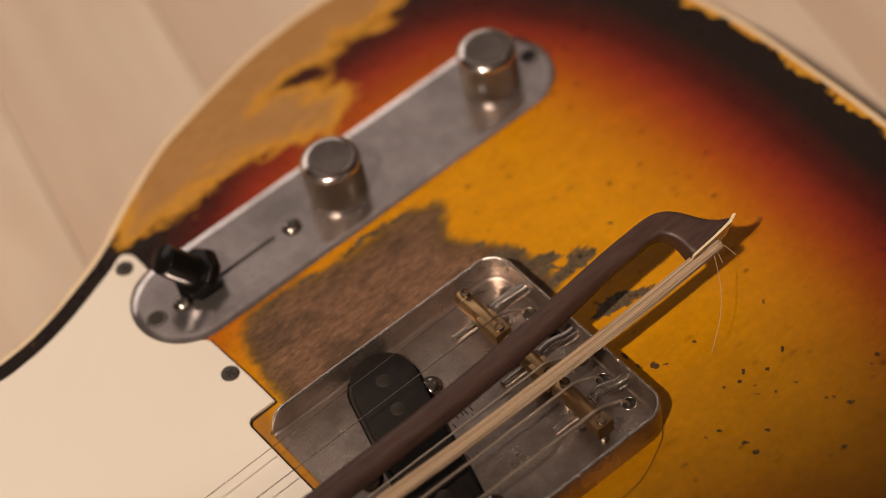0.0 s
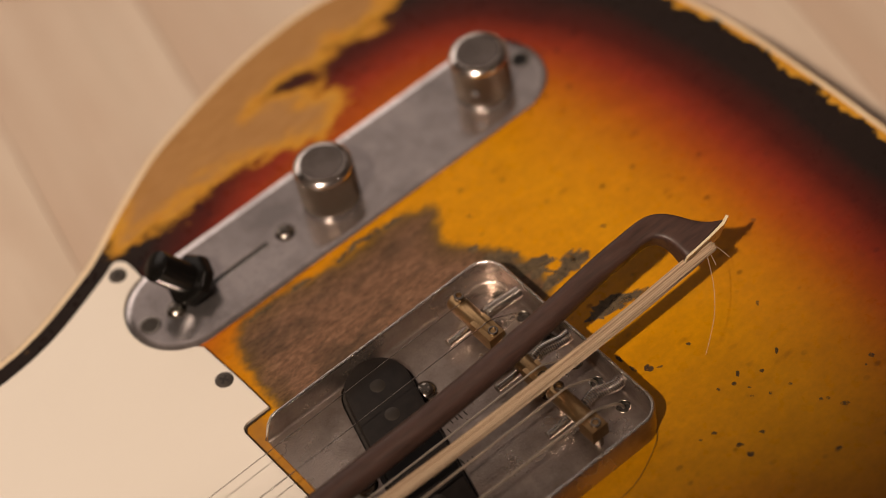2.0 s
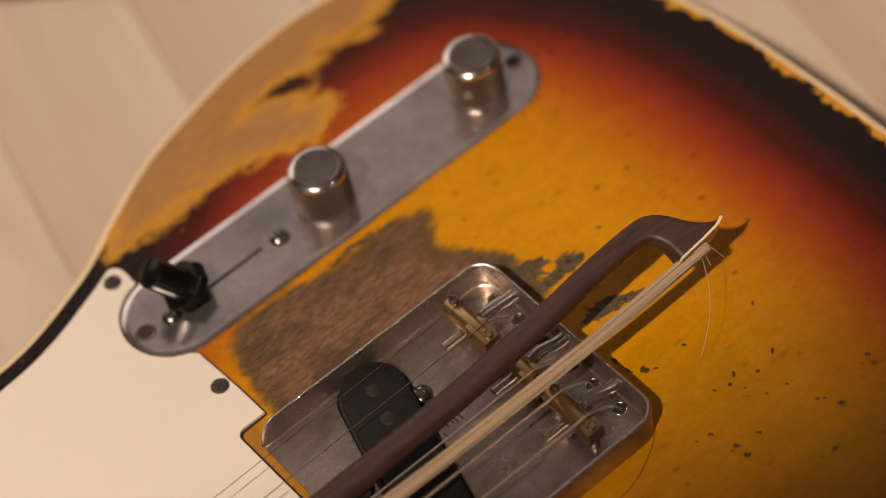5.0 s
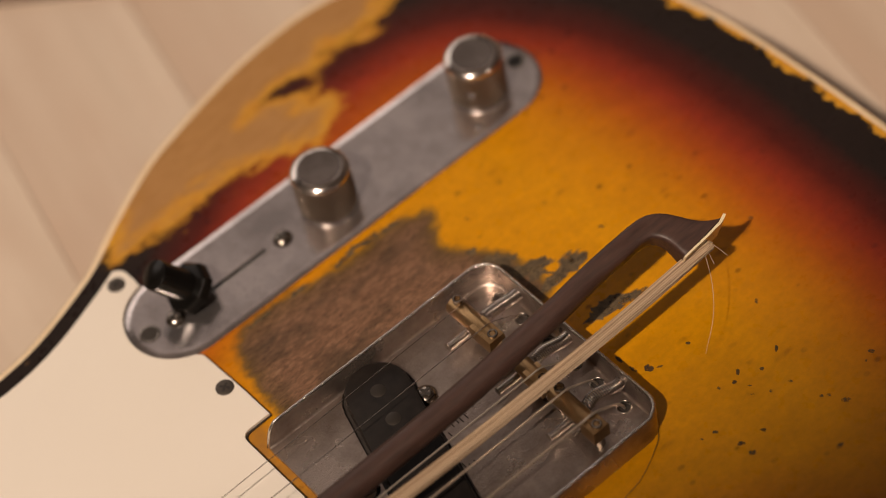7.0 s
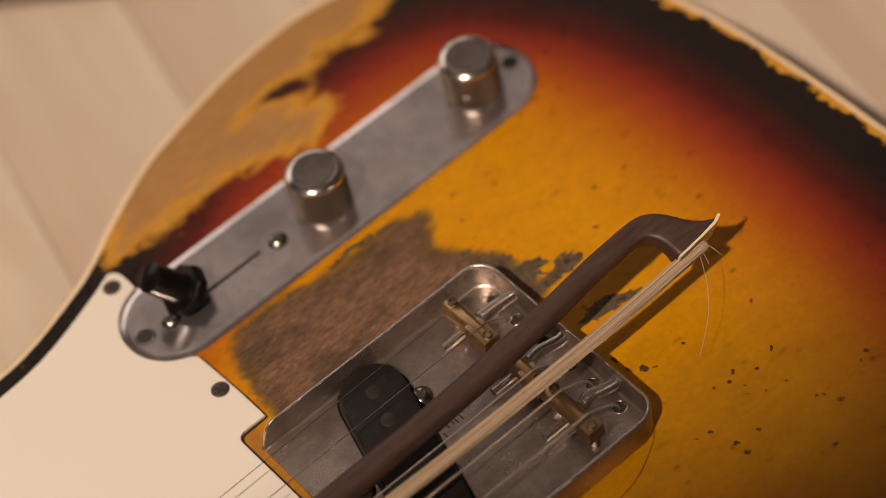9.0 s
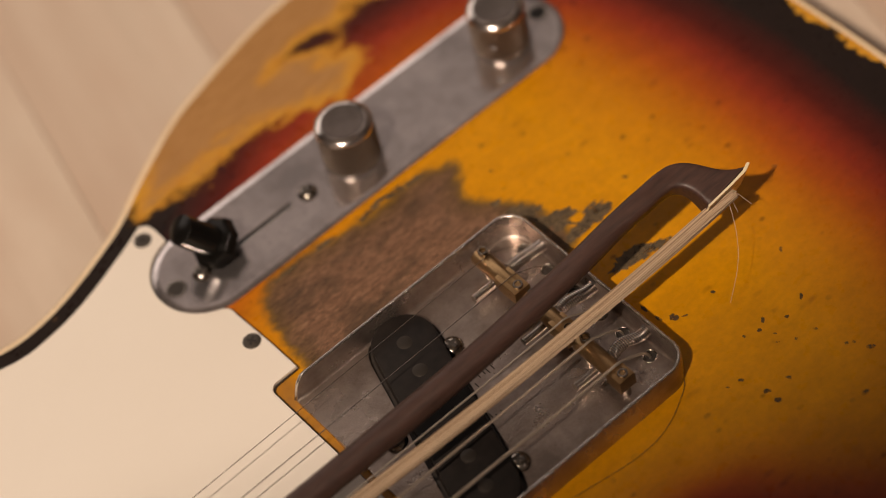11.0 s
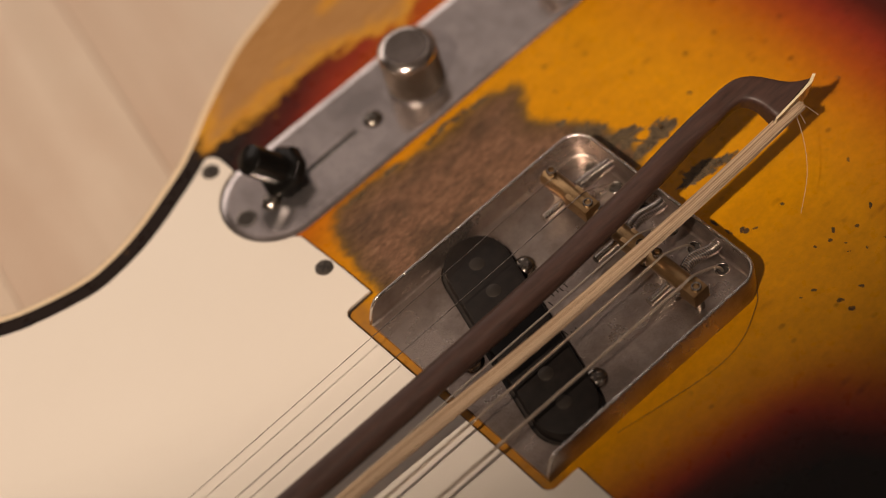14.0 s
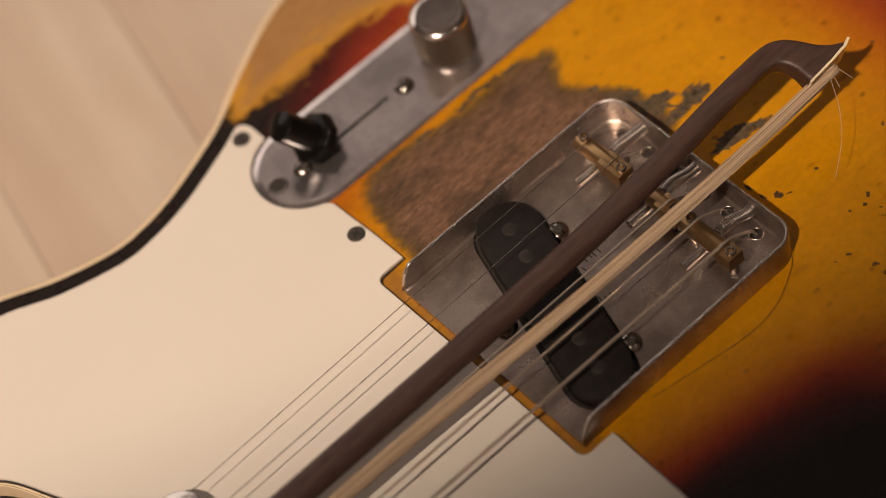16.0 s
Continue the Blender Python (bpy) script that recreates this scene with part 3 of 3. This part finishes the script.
bm = bmesh.new()
dense = [tuple(p) for p in spline(RIM_PTS, 7, False)]
dents = [noise.noise((x * 0.55, y * 0.55, 5.0)) + 0.5 * noise.noise((x * 1.3, y * 1.3, 9.0)) for x, y, z in dense]
tube(bm, [(x, y, z + 0.08 * d - 0.2) for (x, y, z), d in zip(dense, dents)], lambda t: 0.55 + 0.10 * noise.noise((t * 190, 2.0, 0.0)), 12)
part("rim", bm, RIMMED, tray, "bright worn rim")
PICK_ANGLE = math.atan2(56.5, 15.9)
PCX, PCY = -16.4, 0.9


def stadium(cx, cy, half, r, angle, n=12, flat=0.0):
    c, s = math.cos(angle), math.sin(angle)
    pts = arc(half, 0, r, -90, 90, n) + arc(-half, 0, r, 90, 270, n)
    return [(cx + c * u - s * v, cy + s * u + c * v) for u, v in pts]


# tray floor with the pickup's opening and the string holes cut through
bm = bmesh.new()
outer = [bm.verts.new((p[0] + q[0] * 1.98, p[1] + q[1] * 1.98, 1.3)) for p, q in zip(path, inward)]
HOLES = [(39.2, y) for y in (30.0, 19.1, 7.6, -4.4, -14.0, -25.6)]
loops = [outer, [bm.verts.new((x, y, 1.3)) for x, y in stadium(PCX, PCY, 28.5, 11.4, PICK_ANGLE)]]
for x, y in HOLES:
    loops.append([bm.verts.new((px, py, 1.3)) for px, py in arc(x, y, 1.9, 0, 340, 17)])
edges = []
for lp in loops:
    edges += [bm.edges.new((lp[k], lp[(k + 1) % len(lp)])) for k in range(len(lp))]
made = bmesh.ops.triangle_fill(bm, use_beauty=True, use_dissolve=False, edges=edges)
faces = [f for f in made["geom"] if isinstance(f, bmesh.types.BMFace)]
down = bmesh.ops.extrude_face_region(bm, geom=faces)["geom"]
for v in down:
    if isinstance(v, bmesh.types.BMVert):
        v.co.z = 0.1
part("tray_floor", bm, TRAY, tray, "scratched grey steel floor", sharp=30)
for x, y in HOLES:
    bm = bmesh.new()
    lathe(bm, [(1.8, -0.3), (1.85, 0.05), (2.0, 0.14), (2.2, 0.08), (2.3, 0.0)], at(x, y, 1.3), 24)
    part("eyelet", bm, NICKEL, tray)
    # dark disc for the shade down in the string hole
    bm = bmesh.new()
    lathe(bm, [(0, 0), (2.2, 0)], at(x, y, 0.25), 20)
    part("string_hole", bm, PLY_AND_SHADE, tray)

# stamped letters on the tray that cannot be read, as plain bars
STAMP = material("stamped_mark", (0.09, 0.072, 0.06), 0.45, 0.7)
for x, y, length in ((4.0, 5.0, 2.2), (1.0, 5.4, 1.6), (-0.8, 6.9, 1.8), (-3.4, 6.7, 2.2), (-3.3, 3.5, 1.8), (-5.1, -4.5, 2.0), (-7.3, -7.3, 2.0), (-4.2, -8.8, 1.8)):
    bm = bmesh.new()
    prism(bm, [(x - 1.1, y - length * 0.5), (x - 0.7, y - length * 0.5), (x - 0.7, y + length * 0.5), (x - 1.1, y + length * 0.5)], 1.28, 1.33)
    prism(bm, [(x + 0.7, y - length * 0.5), (x + 1.1, y - length * 0.5), (x + 1.1, y + length * 0.5), (x + 0.7, y + length * 0.5)], 1.28, 1.33)
    part("stamped_mark", bm, STAMP, tray)

# pickup in the tray
bm = bmesh.new()
prism(bm, stadium(PCX, PCY, 28.5, 10.0, PICK_ANGLE), 0.6, 5.6, 0.7)
pickup = part("pickup", bm, BOBBIN, guitar, "black fibre pickup with six flush poles", sharp=30)
# thin dark sheet over the body for the shade in the gap round the pickup
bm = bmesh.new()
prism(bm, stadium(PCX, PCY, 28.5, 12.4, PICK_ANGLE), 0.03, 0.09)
part("base", bm, PLY_AND_SHADE, pickup)
ca, sa = math.cos(PICK_ANGLE), math.sin(PICK_ANGLE)
for k in range(6):
    u = (k - 2.5) * 11.2
    bm = bmesh.new()
    lathe(bm, [(0, 0.1), (2.2, 0.08), (2.45, -0.05), (2.45, -1)], at(PCX + ca * u, PCY + sa * u, 5.6), 24)
    part("pole", bm, material("pole_steel", (0.05, 0.042, 0.036), 0.45, 0.7) if k == 0 else bpy.data.materials["pole_steel"], pickup)
for x, y, a in ((1.3, 18.9, 12), (-11.2, -25.0, 50), (-31.3, 5.7, 30)):
    screw_head("screw", x, y, 1.9, 3.5, NICKEL, pickup, 1.6, turn=a)

# three brass saddles, each with two height screws, a long screw and a spring
SZ = 8.6
for si, (cx, cy, wave) in enumerate(((25.7, 23.4, 0.15), (25.8, 1.0, 0.5), (25.8, -21.6, 0.8))):
    bm = bmesh.new()
    lathe(bm, [(0, -9.6), (2.6, -9.6), (2.95, -9.2), (2.95, 9.9), (2.6, 10.4), (0, 10.4)], at(cx, cy, SZ, (0, 1, 0)), 28)
    cut = (0.8, 2.0, 4.2)[si]
    saddle = part("saddle", bm, BRASS, tray, "round aged brass string saddle")
    bm = bmesh.new()
    prism(bm, [(cx - 3.0, cy - 10.3), (cx + 2.8, cy - 10.3), (cx + 2.8, cy - cut), (cx - 3.0, cy - cut)], SZ - 2.8, SZ + 2.55, 0.55)
    part("flat_block", bm, BRASS, saddle)
    for hy in (cy + 8.1, cy - 8.3):
        bm = bmesh.new()
        z1 = SZ + (4.3 if hy > cy else 3.4)
        lathe(bm, [(0, z1 - 1.9), (0.9, z1 - 1.8), (0.95, z1 - 0.1), (1.1, z1 + 0.05), (1.4, z1 + 0.03), (1.58, z1 - 0.15), (1.6, z1 - 1.5), (1.6, 1.5), (0, 1.5)], at(cx + (0.6 if hy > cy else 0), hy, 0), 20)
        part("height_screw", bm, NICKEL, saddle)
    # long screw: a threaded rod
    bm = bmesh.new()
    x_a, x_b = 15.4, 44.5
    zz, yy = 5.0, cy + 1.6
    lathe(bm, [(0, x_a), (0.9, x_a)] + [v for k in range(24) for v in ((1.5, x_a + 0.2 + k * 0.72), (1.0, x_a + 0.56 + k * 0.72))] + [(0.9, x_a + 18), (0.9, x_b), (0, x_b)], at(0, yy, zz, (1, 0, 0)), 18)
    part("long_screw", bm, BRIGHT, saddle, sharp=30)
    bm = bmesh.new()
    pts = []
    coils = 19
    for k in range(coils * 14 + 1):
        u = k / (coils * 14)
        a = 2 * math.pi * coils * u
        x = 30.2 + 13.0 * u
        rs = (1.8, 1.8, 1.7)[si]
        pts.append((x, yy - 0.6 * u + rs * math.cos(a) + wave * math.sin(2 * math.pi * u), zz + 0.6 + rs * math.sin(a) + wave * 1.2 * math.sin(math.pi * u)))
    tube(bm, pts, 0.30, 8)
    part("spring", bm, BRIGHT, saddle)

# strings, from their holes over the saddles to the nut
def wound(name, y0, y1, hole, r, label):
    bm = bmesh.new()
    sx = 25.0
    ztop = SZ + 2.9 + r
    pts = [(hole[0], hole[1], 0.6), (hole[0] - 0.5, hole[1], 2.2), (hole[0] - 3.0, hole[1] + (y0 - hole[1]) * 0.3, 6.0), (sx + 4.2, y0 + (hole[1] - y0) * 0.2, ztop - 1.0), (sx + 1.5, y0, ztop + 0.05), (sx - 1.0, y0, ztop), (sx - 5, y0, ztop)]
    pts = [tuple(p) for p in spline(pts, 5, False)]
    pts += [(sx - 5 - (620 - 5) * k / 24, y0 + (y1 - y0) * k / 24, ztop + 5.0 * k / 24) for k in range(1, 25)]
    tube(bm, pts, r, 8)
    return part(name, bm, WOUND if "wound" in label else STRING, guitar, label)


for k, (y0, r) in enumerate(((29.5, 0.12), (18.6, 0.15), (7.2, 0.2), (-4.2, 0.30), (-15.2, 0.37), (-26.8, 0.47))):
    y1 = 0.7 * y0 - 5.0
    ob = wound("string", y0, y1, HOLES[k], r, "plain steel string" if k < 3 else "wound steel string")
    if k >= 4:
        # winding wire over the stretch that lies by the bridge
        bm = bmesh.new()
        zt = SZ + 2.9 + r
        pts = []
        n_t = 250
        for q in range(n_t * 8 + 1):
            u = q / (n_t * 8)
            x = 23.5 - 110 * u
            a = 2 * math.pi * q / 8
            yy = y0 + (y1 - y0) * max(0, 20.0 - x) / 615
            pts.append((x, yy + (r + 0.02) * math.cos(a), zt + 5.0 * max(0, 20.0 - x) / 615 + (r + 0.02) * math.sin(a)))
        tube(bm, pts, 0.13, 4)
        part("winding", bm, WOUND, ob)

# neck pickup and neck, at the edge of what is seen
bm = bmesh.new()
prism(bm, stadium(-138.0, 0, 25, 9.5, math.pi / 2, 16), 1.9, 8.5, 1.8)
part("neck_pickup", bm, BRIGHT, guitar, "chrome covered neck pickup")
bm = bmesh.new()
prism(bm, [(-150.5, -28), (-150.5, 28), (-640, 21), (-640, -21)], -8, 6.5, 2.5)
neck = part("neck", bm, MAPLE, guitar, "maple neck")
bm = bmesh.new()
prism(bm, [(-636, -20.5), (-636, 20.5), (-640, 20.5), (-640, -20.5)], 6.4, 15.2, 0.5)
part("nut", bm, IVORY, neck)

# chips and scars in the finish
rng = random.Random(4)


def scar(x, y, l, w, a, jag=0.3, name="finish_chip"):
    bm = bmesh.new()
    k_n = 14
    c, s = math.cos(radians(a)), math.sin(radians(a))
    vs = []
    for k in range(k_n):
        t = 2 * math.pi * k / k_n
        j = 1 + rng.uniform(-jag, jag)
        u, v = 0.5 * l * j * math.cos(t), 0.5 * w * j * math.sin(t)
        vs.append(bm.verts.new((x + c * u - s * v, y + s * u + c * v, 0.03)))
    mid = bm.verts.new((x, y, 0.045))
    for k in range(k_n):
        bm.faces.new((mid, vs[k], vs[(k + 1) % k_n]))
    part(name, bm, SCAR if name == "finish_chip" else SCUFF, body)



for k in range(14):
    t = rng.random()
    scar(54 + 13 * t + rng.uniform(-1, 1), 23 + 2.5 * t + rng.uniform(-1.2, 1.2), rng.uniform(5, 9), rng.uniform(1.8, 3.6), rng.uniform(-10, 40), 0.5, "finish_scuff")
    scar(56 + 15 * t + rng.uniform(-1, 1), 5.6 - 3.0 * t + rng.uniform(-1.2, 1.2), rng.uniform(5, 9), rng.uniform(1.8, 3.8), rng.uniform(-35, 10), 0.5, "finish_scuff")

for k in range(9):
    t = rng.random()
    scar(45 + 20 * t + rng.uniform(-1.5, 1.5), 38 - 12 * t + rng.uniform(-2, 2), rng.uniform(5, 10), rng.uniform(2.5, 5.0), rng.uniform(-50, 10), 0.55, "finish_scuff")
for k in range(16):
    t = rng.random()
    scar(44 + 12 * t + rng.uniform(-2, 2), 50 - 24 * t + rng.uniform(-2, 2), rng.uniform(3, 8), rng.uniform(1.5, 3.5), rng.uniform(-60, 30), 0.5, "finish_scuff")
for k in range(10):
    t = rng.random()
    scar(-20 + 60 * t, 78 - 1.5 * t + rng.uniform(-1.5, 1), rng.uniform(4, 9), rng.uniform(0.8, 2.0), rng.uniform(-12, 8), 0.5, "finish_scuff")
CHIPS = [(67.8, -22.0, 1.5, 1.0, -42), (84.3, -41.7, 2.4, 1.1, 46), (70.7, -39.6, 2.4, 1.0, 49), (67.6, -41.5, 1.5, 1.3, -44), (76.4, -43.9, 1.5, 1.3, -47), (72.7, -51.1, 1.1, 0.8, 45), (79.0, -52.8, 1.4, 0.8, -42), (81.4, -62.6, 1.2, 1.0, -47), (83.2, -63.9, 1.2, 1.0, -42), (85.3, -68.4, 2.4, 1.5, -42), (102.3, -61.9, 1.8, 1.6, -42), (98.9, -63.2, 0.9, 0.8, -45), (51.9, -49.9, 1.8, 1.0, -45), (47.5, -48.9, 1.2, 0.6, -42), (54.4, -57.9, 2.1, 1.5, -42), (61.9, -59.0, 1.7, 1.1, -42), (54.5, -62.2, 2.0, 1.5, -42), (73.5, -77.9, 1.4, 1.1, -42), (53.7, -20.1, 2.6, 2.4, -45), (56.3, -22.1, 2.1, 0.6, -24), (92.1, -25.6, 2.1, 0.8, 46), (79.4, 28.4, 1.8, 1.0, -45), (63.0, -39.8, 1.1, 1.0, -45), (68.3, -48.2, 1.1, 0.6, -42), (69.8, -45.5, 1.1, 0.5, -44), (52.8, 60.9, 1.4, 0.8, -42), (85.7, 21.3, 1.2, 0.6, -44), (112.8, -2.2, 1.5, 0.8, -42), (49.8, -11.6, 3.3, 1.1, -89), (50.4, -17.2, 2.4, 1.0, -82), (-76.7, 117.7, 1.6, 1.2, 30), (-39.7, 130.2, 1.6, 1.2, 30)]
for x, y, l, w, a in CHIPS:
    scar(x, y, l, w, a)

# ---- the bow, resting on the strings ----
bow = thing("violin_bow", "dark brown violin bow with pale hair resting on guitar strings", "bow")
W = Vector((0, 0.95, 0.31)).normalized()
N = Vector((1, 0, 0)).cross(W)
HEAD = Vector((0, -10.2, 21.0))  # foot of the head's plane; u runs along the bow, v from hair to stick


def head_point(u, v, s):
    return Vector((u, 0, 0)) + HEAD + W * v + N * s


stick_line = spline([(-560, -3, 24), (-330, -2.2, 20), (-200, -1.4, 19.0), (-112, -1.4, 19.6), (-16, -1.7, 21.2), (30, -0.1, 22.9), (52, 1.4, 24.3), (60, 1.75, 24.75)], 8, False)
bm = bmesh.new()
tube(bm, stick_line, lambda t: 4.95 - 1.45 * t, 20)
part("stick", bm, STICK, bow, "dark brown pernambuco stick")
# the head swells out of the stick, bends down and ends on the plate: outer and inner side, half its breadth, squareness
bm = bmesh.new()
rings = []
HEAD_SECTIONS = [(40, 14.4, 40, 9.9, 2.3, 2.2), (52, 15.6, 52, 9.2, 3.2, 2.5), (60, 16.1, 59.6, 9.0, 3.5, 3.0), (66, 16.3, 65, 9.2, 3.5, 3.4), (72.5, 16.5, 70.3, 9.6, 3.4, 4.0), (77.5, 16.0, 74.0, 9.2, 3.4, 4.6), (81.2, 14.2, 76.0, 7.7, 3.5, 5.0),
                 (83.8, 11.6, 77.0, 5.8, 3.7, 5.5), (85.8, 8.7, 77.4, 4.0, 3.95, 6.0), (87.4, 6.2, 77.5, 2.4, 4.2, 6.5), (89.4, 3.9, 77.5, 1.0, 4.4, 7.0), (92, 2.0, 77.5, -0.3, 4.6, 7.0), (94.8, 0.7, 77.5, -1.5, 4.7, 7.0)]
for uo, vo, ui, vi, half, square in spline(HEAD_SECTIONS, 4, False):
    ring = []
    for k in range(40):
        a = 2 * math.pi * k / 40
        c, q = math.cos(a), math.sin(a)
        c, q = math.copysign(abs(c) ** (2 / square), c), math.copysign(abs(q) ** (2 / square), q)
        ring.append(bm.verts.new(head_point((uo + ui) / 2 + c * (uo - ui) / 2, (vo + vi) / 2 + c * (vo - vi) / 2, q * half)))
    rings.append(ring)
for a, b in zip(rings, rings[1:]):
    for k in range(40):
        bm.faces.new((a[k], a[(k + 1) % 40], b[(k + 1) % 40], b[k]))
bm.faces.new(rings[0])
bm.faces.new(rings[-1])
part("head", bm, STICK, bow, "carved dark wooden bow head", sharp=50)
bm = bmesh.new()
pl = [(77.1, -2.1), (77.1, -1.5), (86.5, -0.7), (92.5, 0.1), (95.2, 1.2), (95.7, 0.5), (93, -0.7), (86.5, -1.4)]
lays = [[bm.verts.new(head_point(u, v, s)) for u, v in pl] for s in (-4.9, 4.9)]
for k in range(len(pl)):
    bm.faces.new((lays[0][k], lays[0][(k + 1) % len(pl)], lays[1][(k + 1) % len(pl)], lays[1][k]))
for lay in lays:
    bm.faces.new(lay)
part("tip_plate", bm, IVORY, bow, "ivory coloured tip plate", smooth=False)

# ribbon of hair
hair_line = spline([(-540, -8, 16), (-300, -6.0, 15), (-95, -7.2, 15.0), (-19, -9.9, 15.8), (40, -11.2, 17.8), (78, -11.2, 20.0)], 8, False)
bm = bmesh.new()
for k in range(300):
    a, q = rng.uniform(0, 2 * math.pi), math.sqrt(rng.random())
    du, dn = 2.0 * q * math.cos(a), 2.2 * q * math.sin(a)
    ph, amp = rng.uniform(0, 6.28), rng.uniform(0.0, 0.35)
    pts = []
    for p in hair_line:
        if p[0] > -320 or k % 6 == 0:
            fan = 0.92 + 0.22 * min(1.0, max(0.0, (45 - p[0]) / 150))
            pts.append(Vector(p) + W * (-1.2 + du * fan + amp * math.sin(p[0] / 30.0 + ph)) + N * dn)
    pts.append(Vector((86.5 + rng.uniform(-1.5, 1.5), 0, 0)) + HEAD + W * (-2.7 + 0.7 * du) + N * dn)
    tube(bm, pts, 0.16, 4, False)
tagged(part("hair", bm, HAIR, bow, "pale blond slack horse hair"), kind="stuff")
LOOSE = (((86, -10.2, 21), (85.7, -13.1, 20), (84.6, -17.1, 18)), ((86, -10.6, 20.5), (84.4, -13.6, 19.6), (79.9, -21.0, 16.5), (73.7, -27.6, 13), (65.2, -32.8, 8)), ((87, -10.4, 20.5), (88.0, -14.0, 20.5), (88.6, -18.6, 19.5)), ((87.5, -10.2, 20.6), (89.2, -11.6, 21.0), (90.2, -11.4, 21.2)))
for pts in LOOSE:
    bm = bmesh.new()
    tube(bm, spline(pts, 8, False), 0.09, 5)
    part("loose_hair", bm, HAIR, bow)
# frog at the far end of the stick
bm = bmesh.new()
prism(bm, [(-552, -14), (-508, -14), (-504, -6), (-508, -4), (-552, -4)], 14.5, 24, 1.2)
part("frog", bm, BLACK, bow, "black frog")

strand = thing("fallen_hair", "thin dark bow hair lying curled on the guitar body", "hair")
bm = bmesh.new()
tube(bm, spline([(43, -33, 0.3), (40.5, -38.4, 0.5), (36, -42, 0.6), (25, -46.8, 0.5), (13, -47.5, 0.4), (-4.5, -44.8, 0.5), (-19, -41.9, 0.3)], 8, False), 0.10, 5)
part("hair_strand", bm, FALLEN, strand)

# a dark sheet on the floor beyond the guitar, standing in for a blurred shadow
FLOOR_SHADE = material("floor_shade_brown", (0.16, 0.11, 0.085), 0.85)
g = Graph(FLOOR_SHADE)
g.link(g.ramp(g.noise(g.co, 500, 4), [(0.3, (0.12, 0.085, 0.065)), (0.7, (0.22, 0.155, 0.12))]), g.b.inputs["Base Color"])
cloth = thing("cloth", "dark grey-brown sheet standing in for a blurred shadow on the pale floor", "cloth")
bm = bmesh.new()
prism(bm, [(-152, 437), (83, 240), (243, 429), (8, 629)], -TOP + 0.3, -TOP + 4, 1.5)
part("fabric", bm, FLOOR_SHADE, cloth)
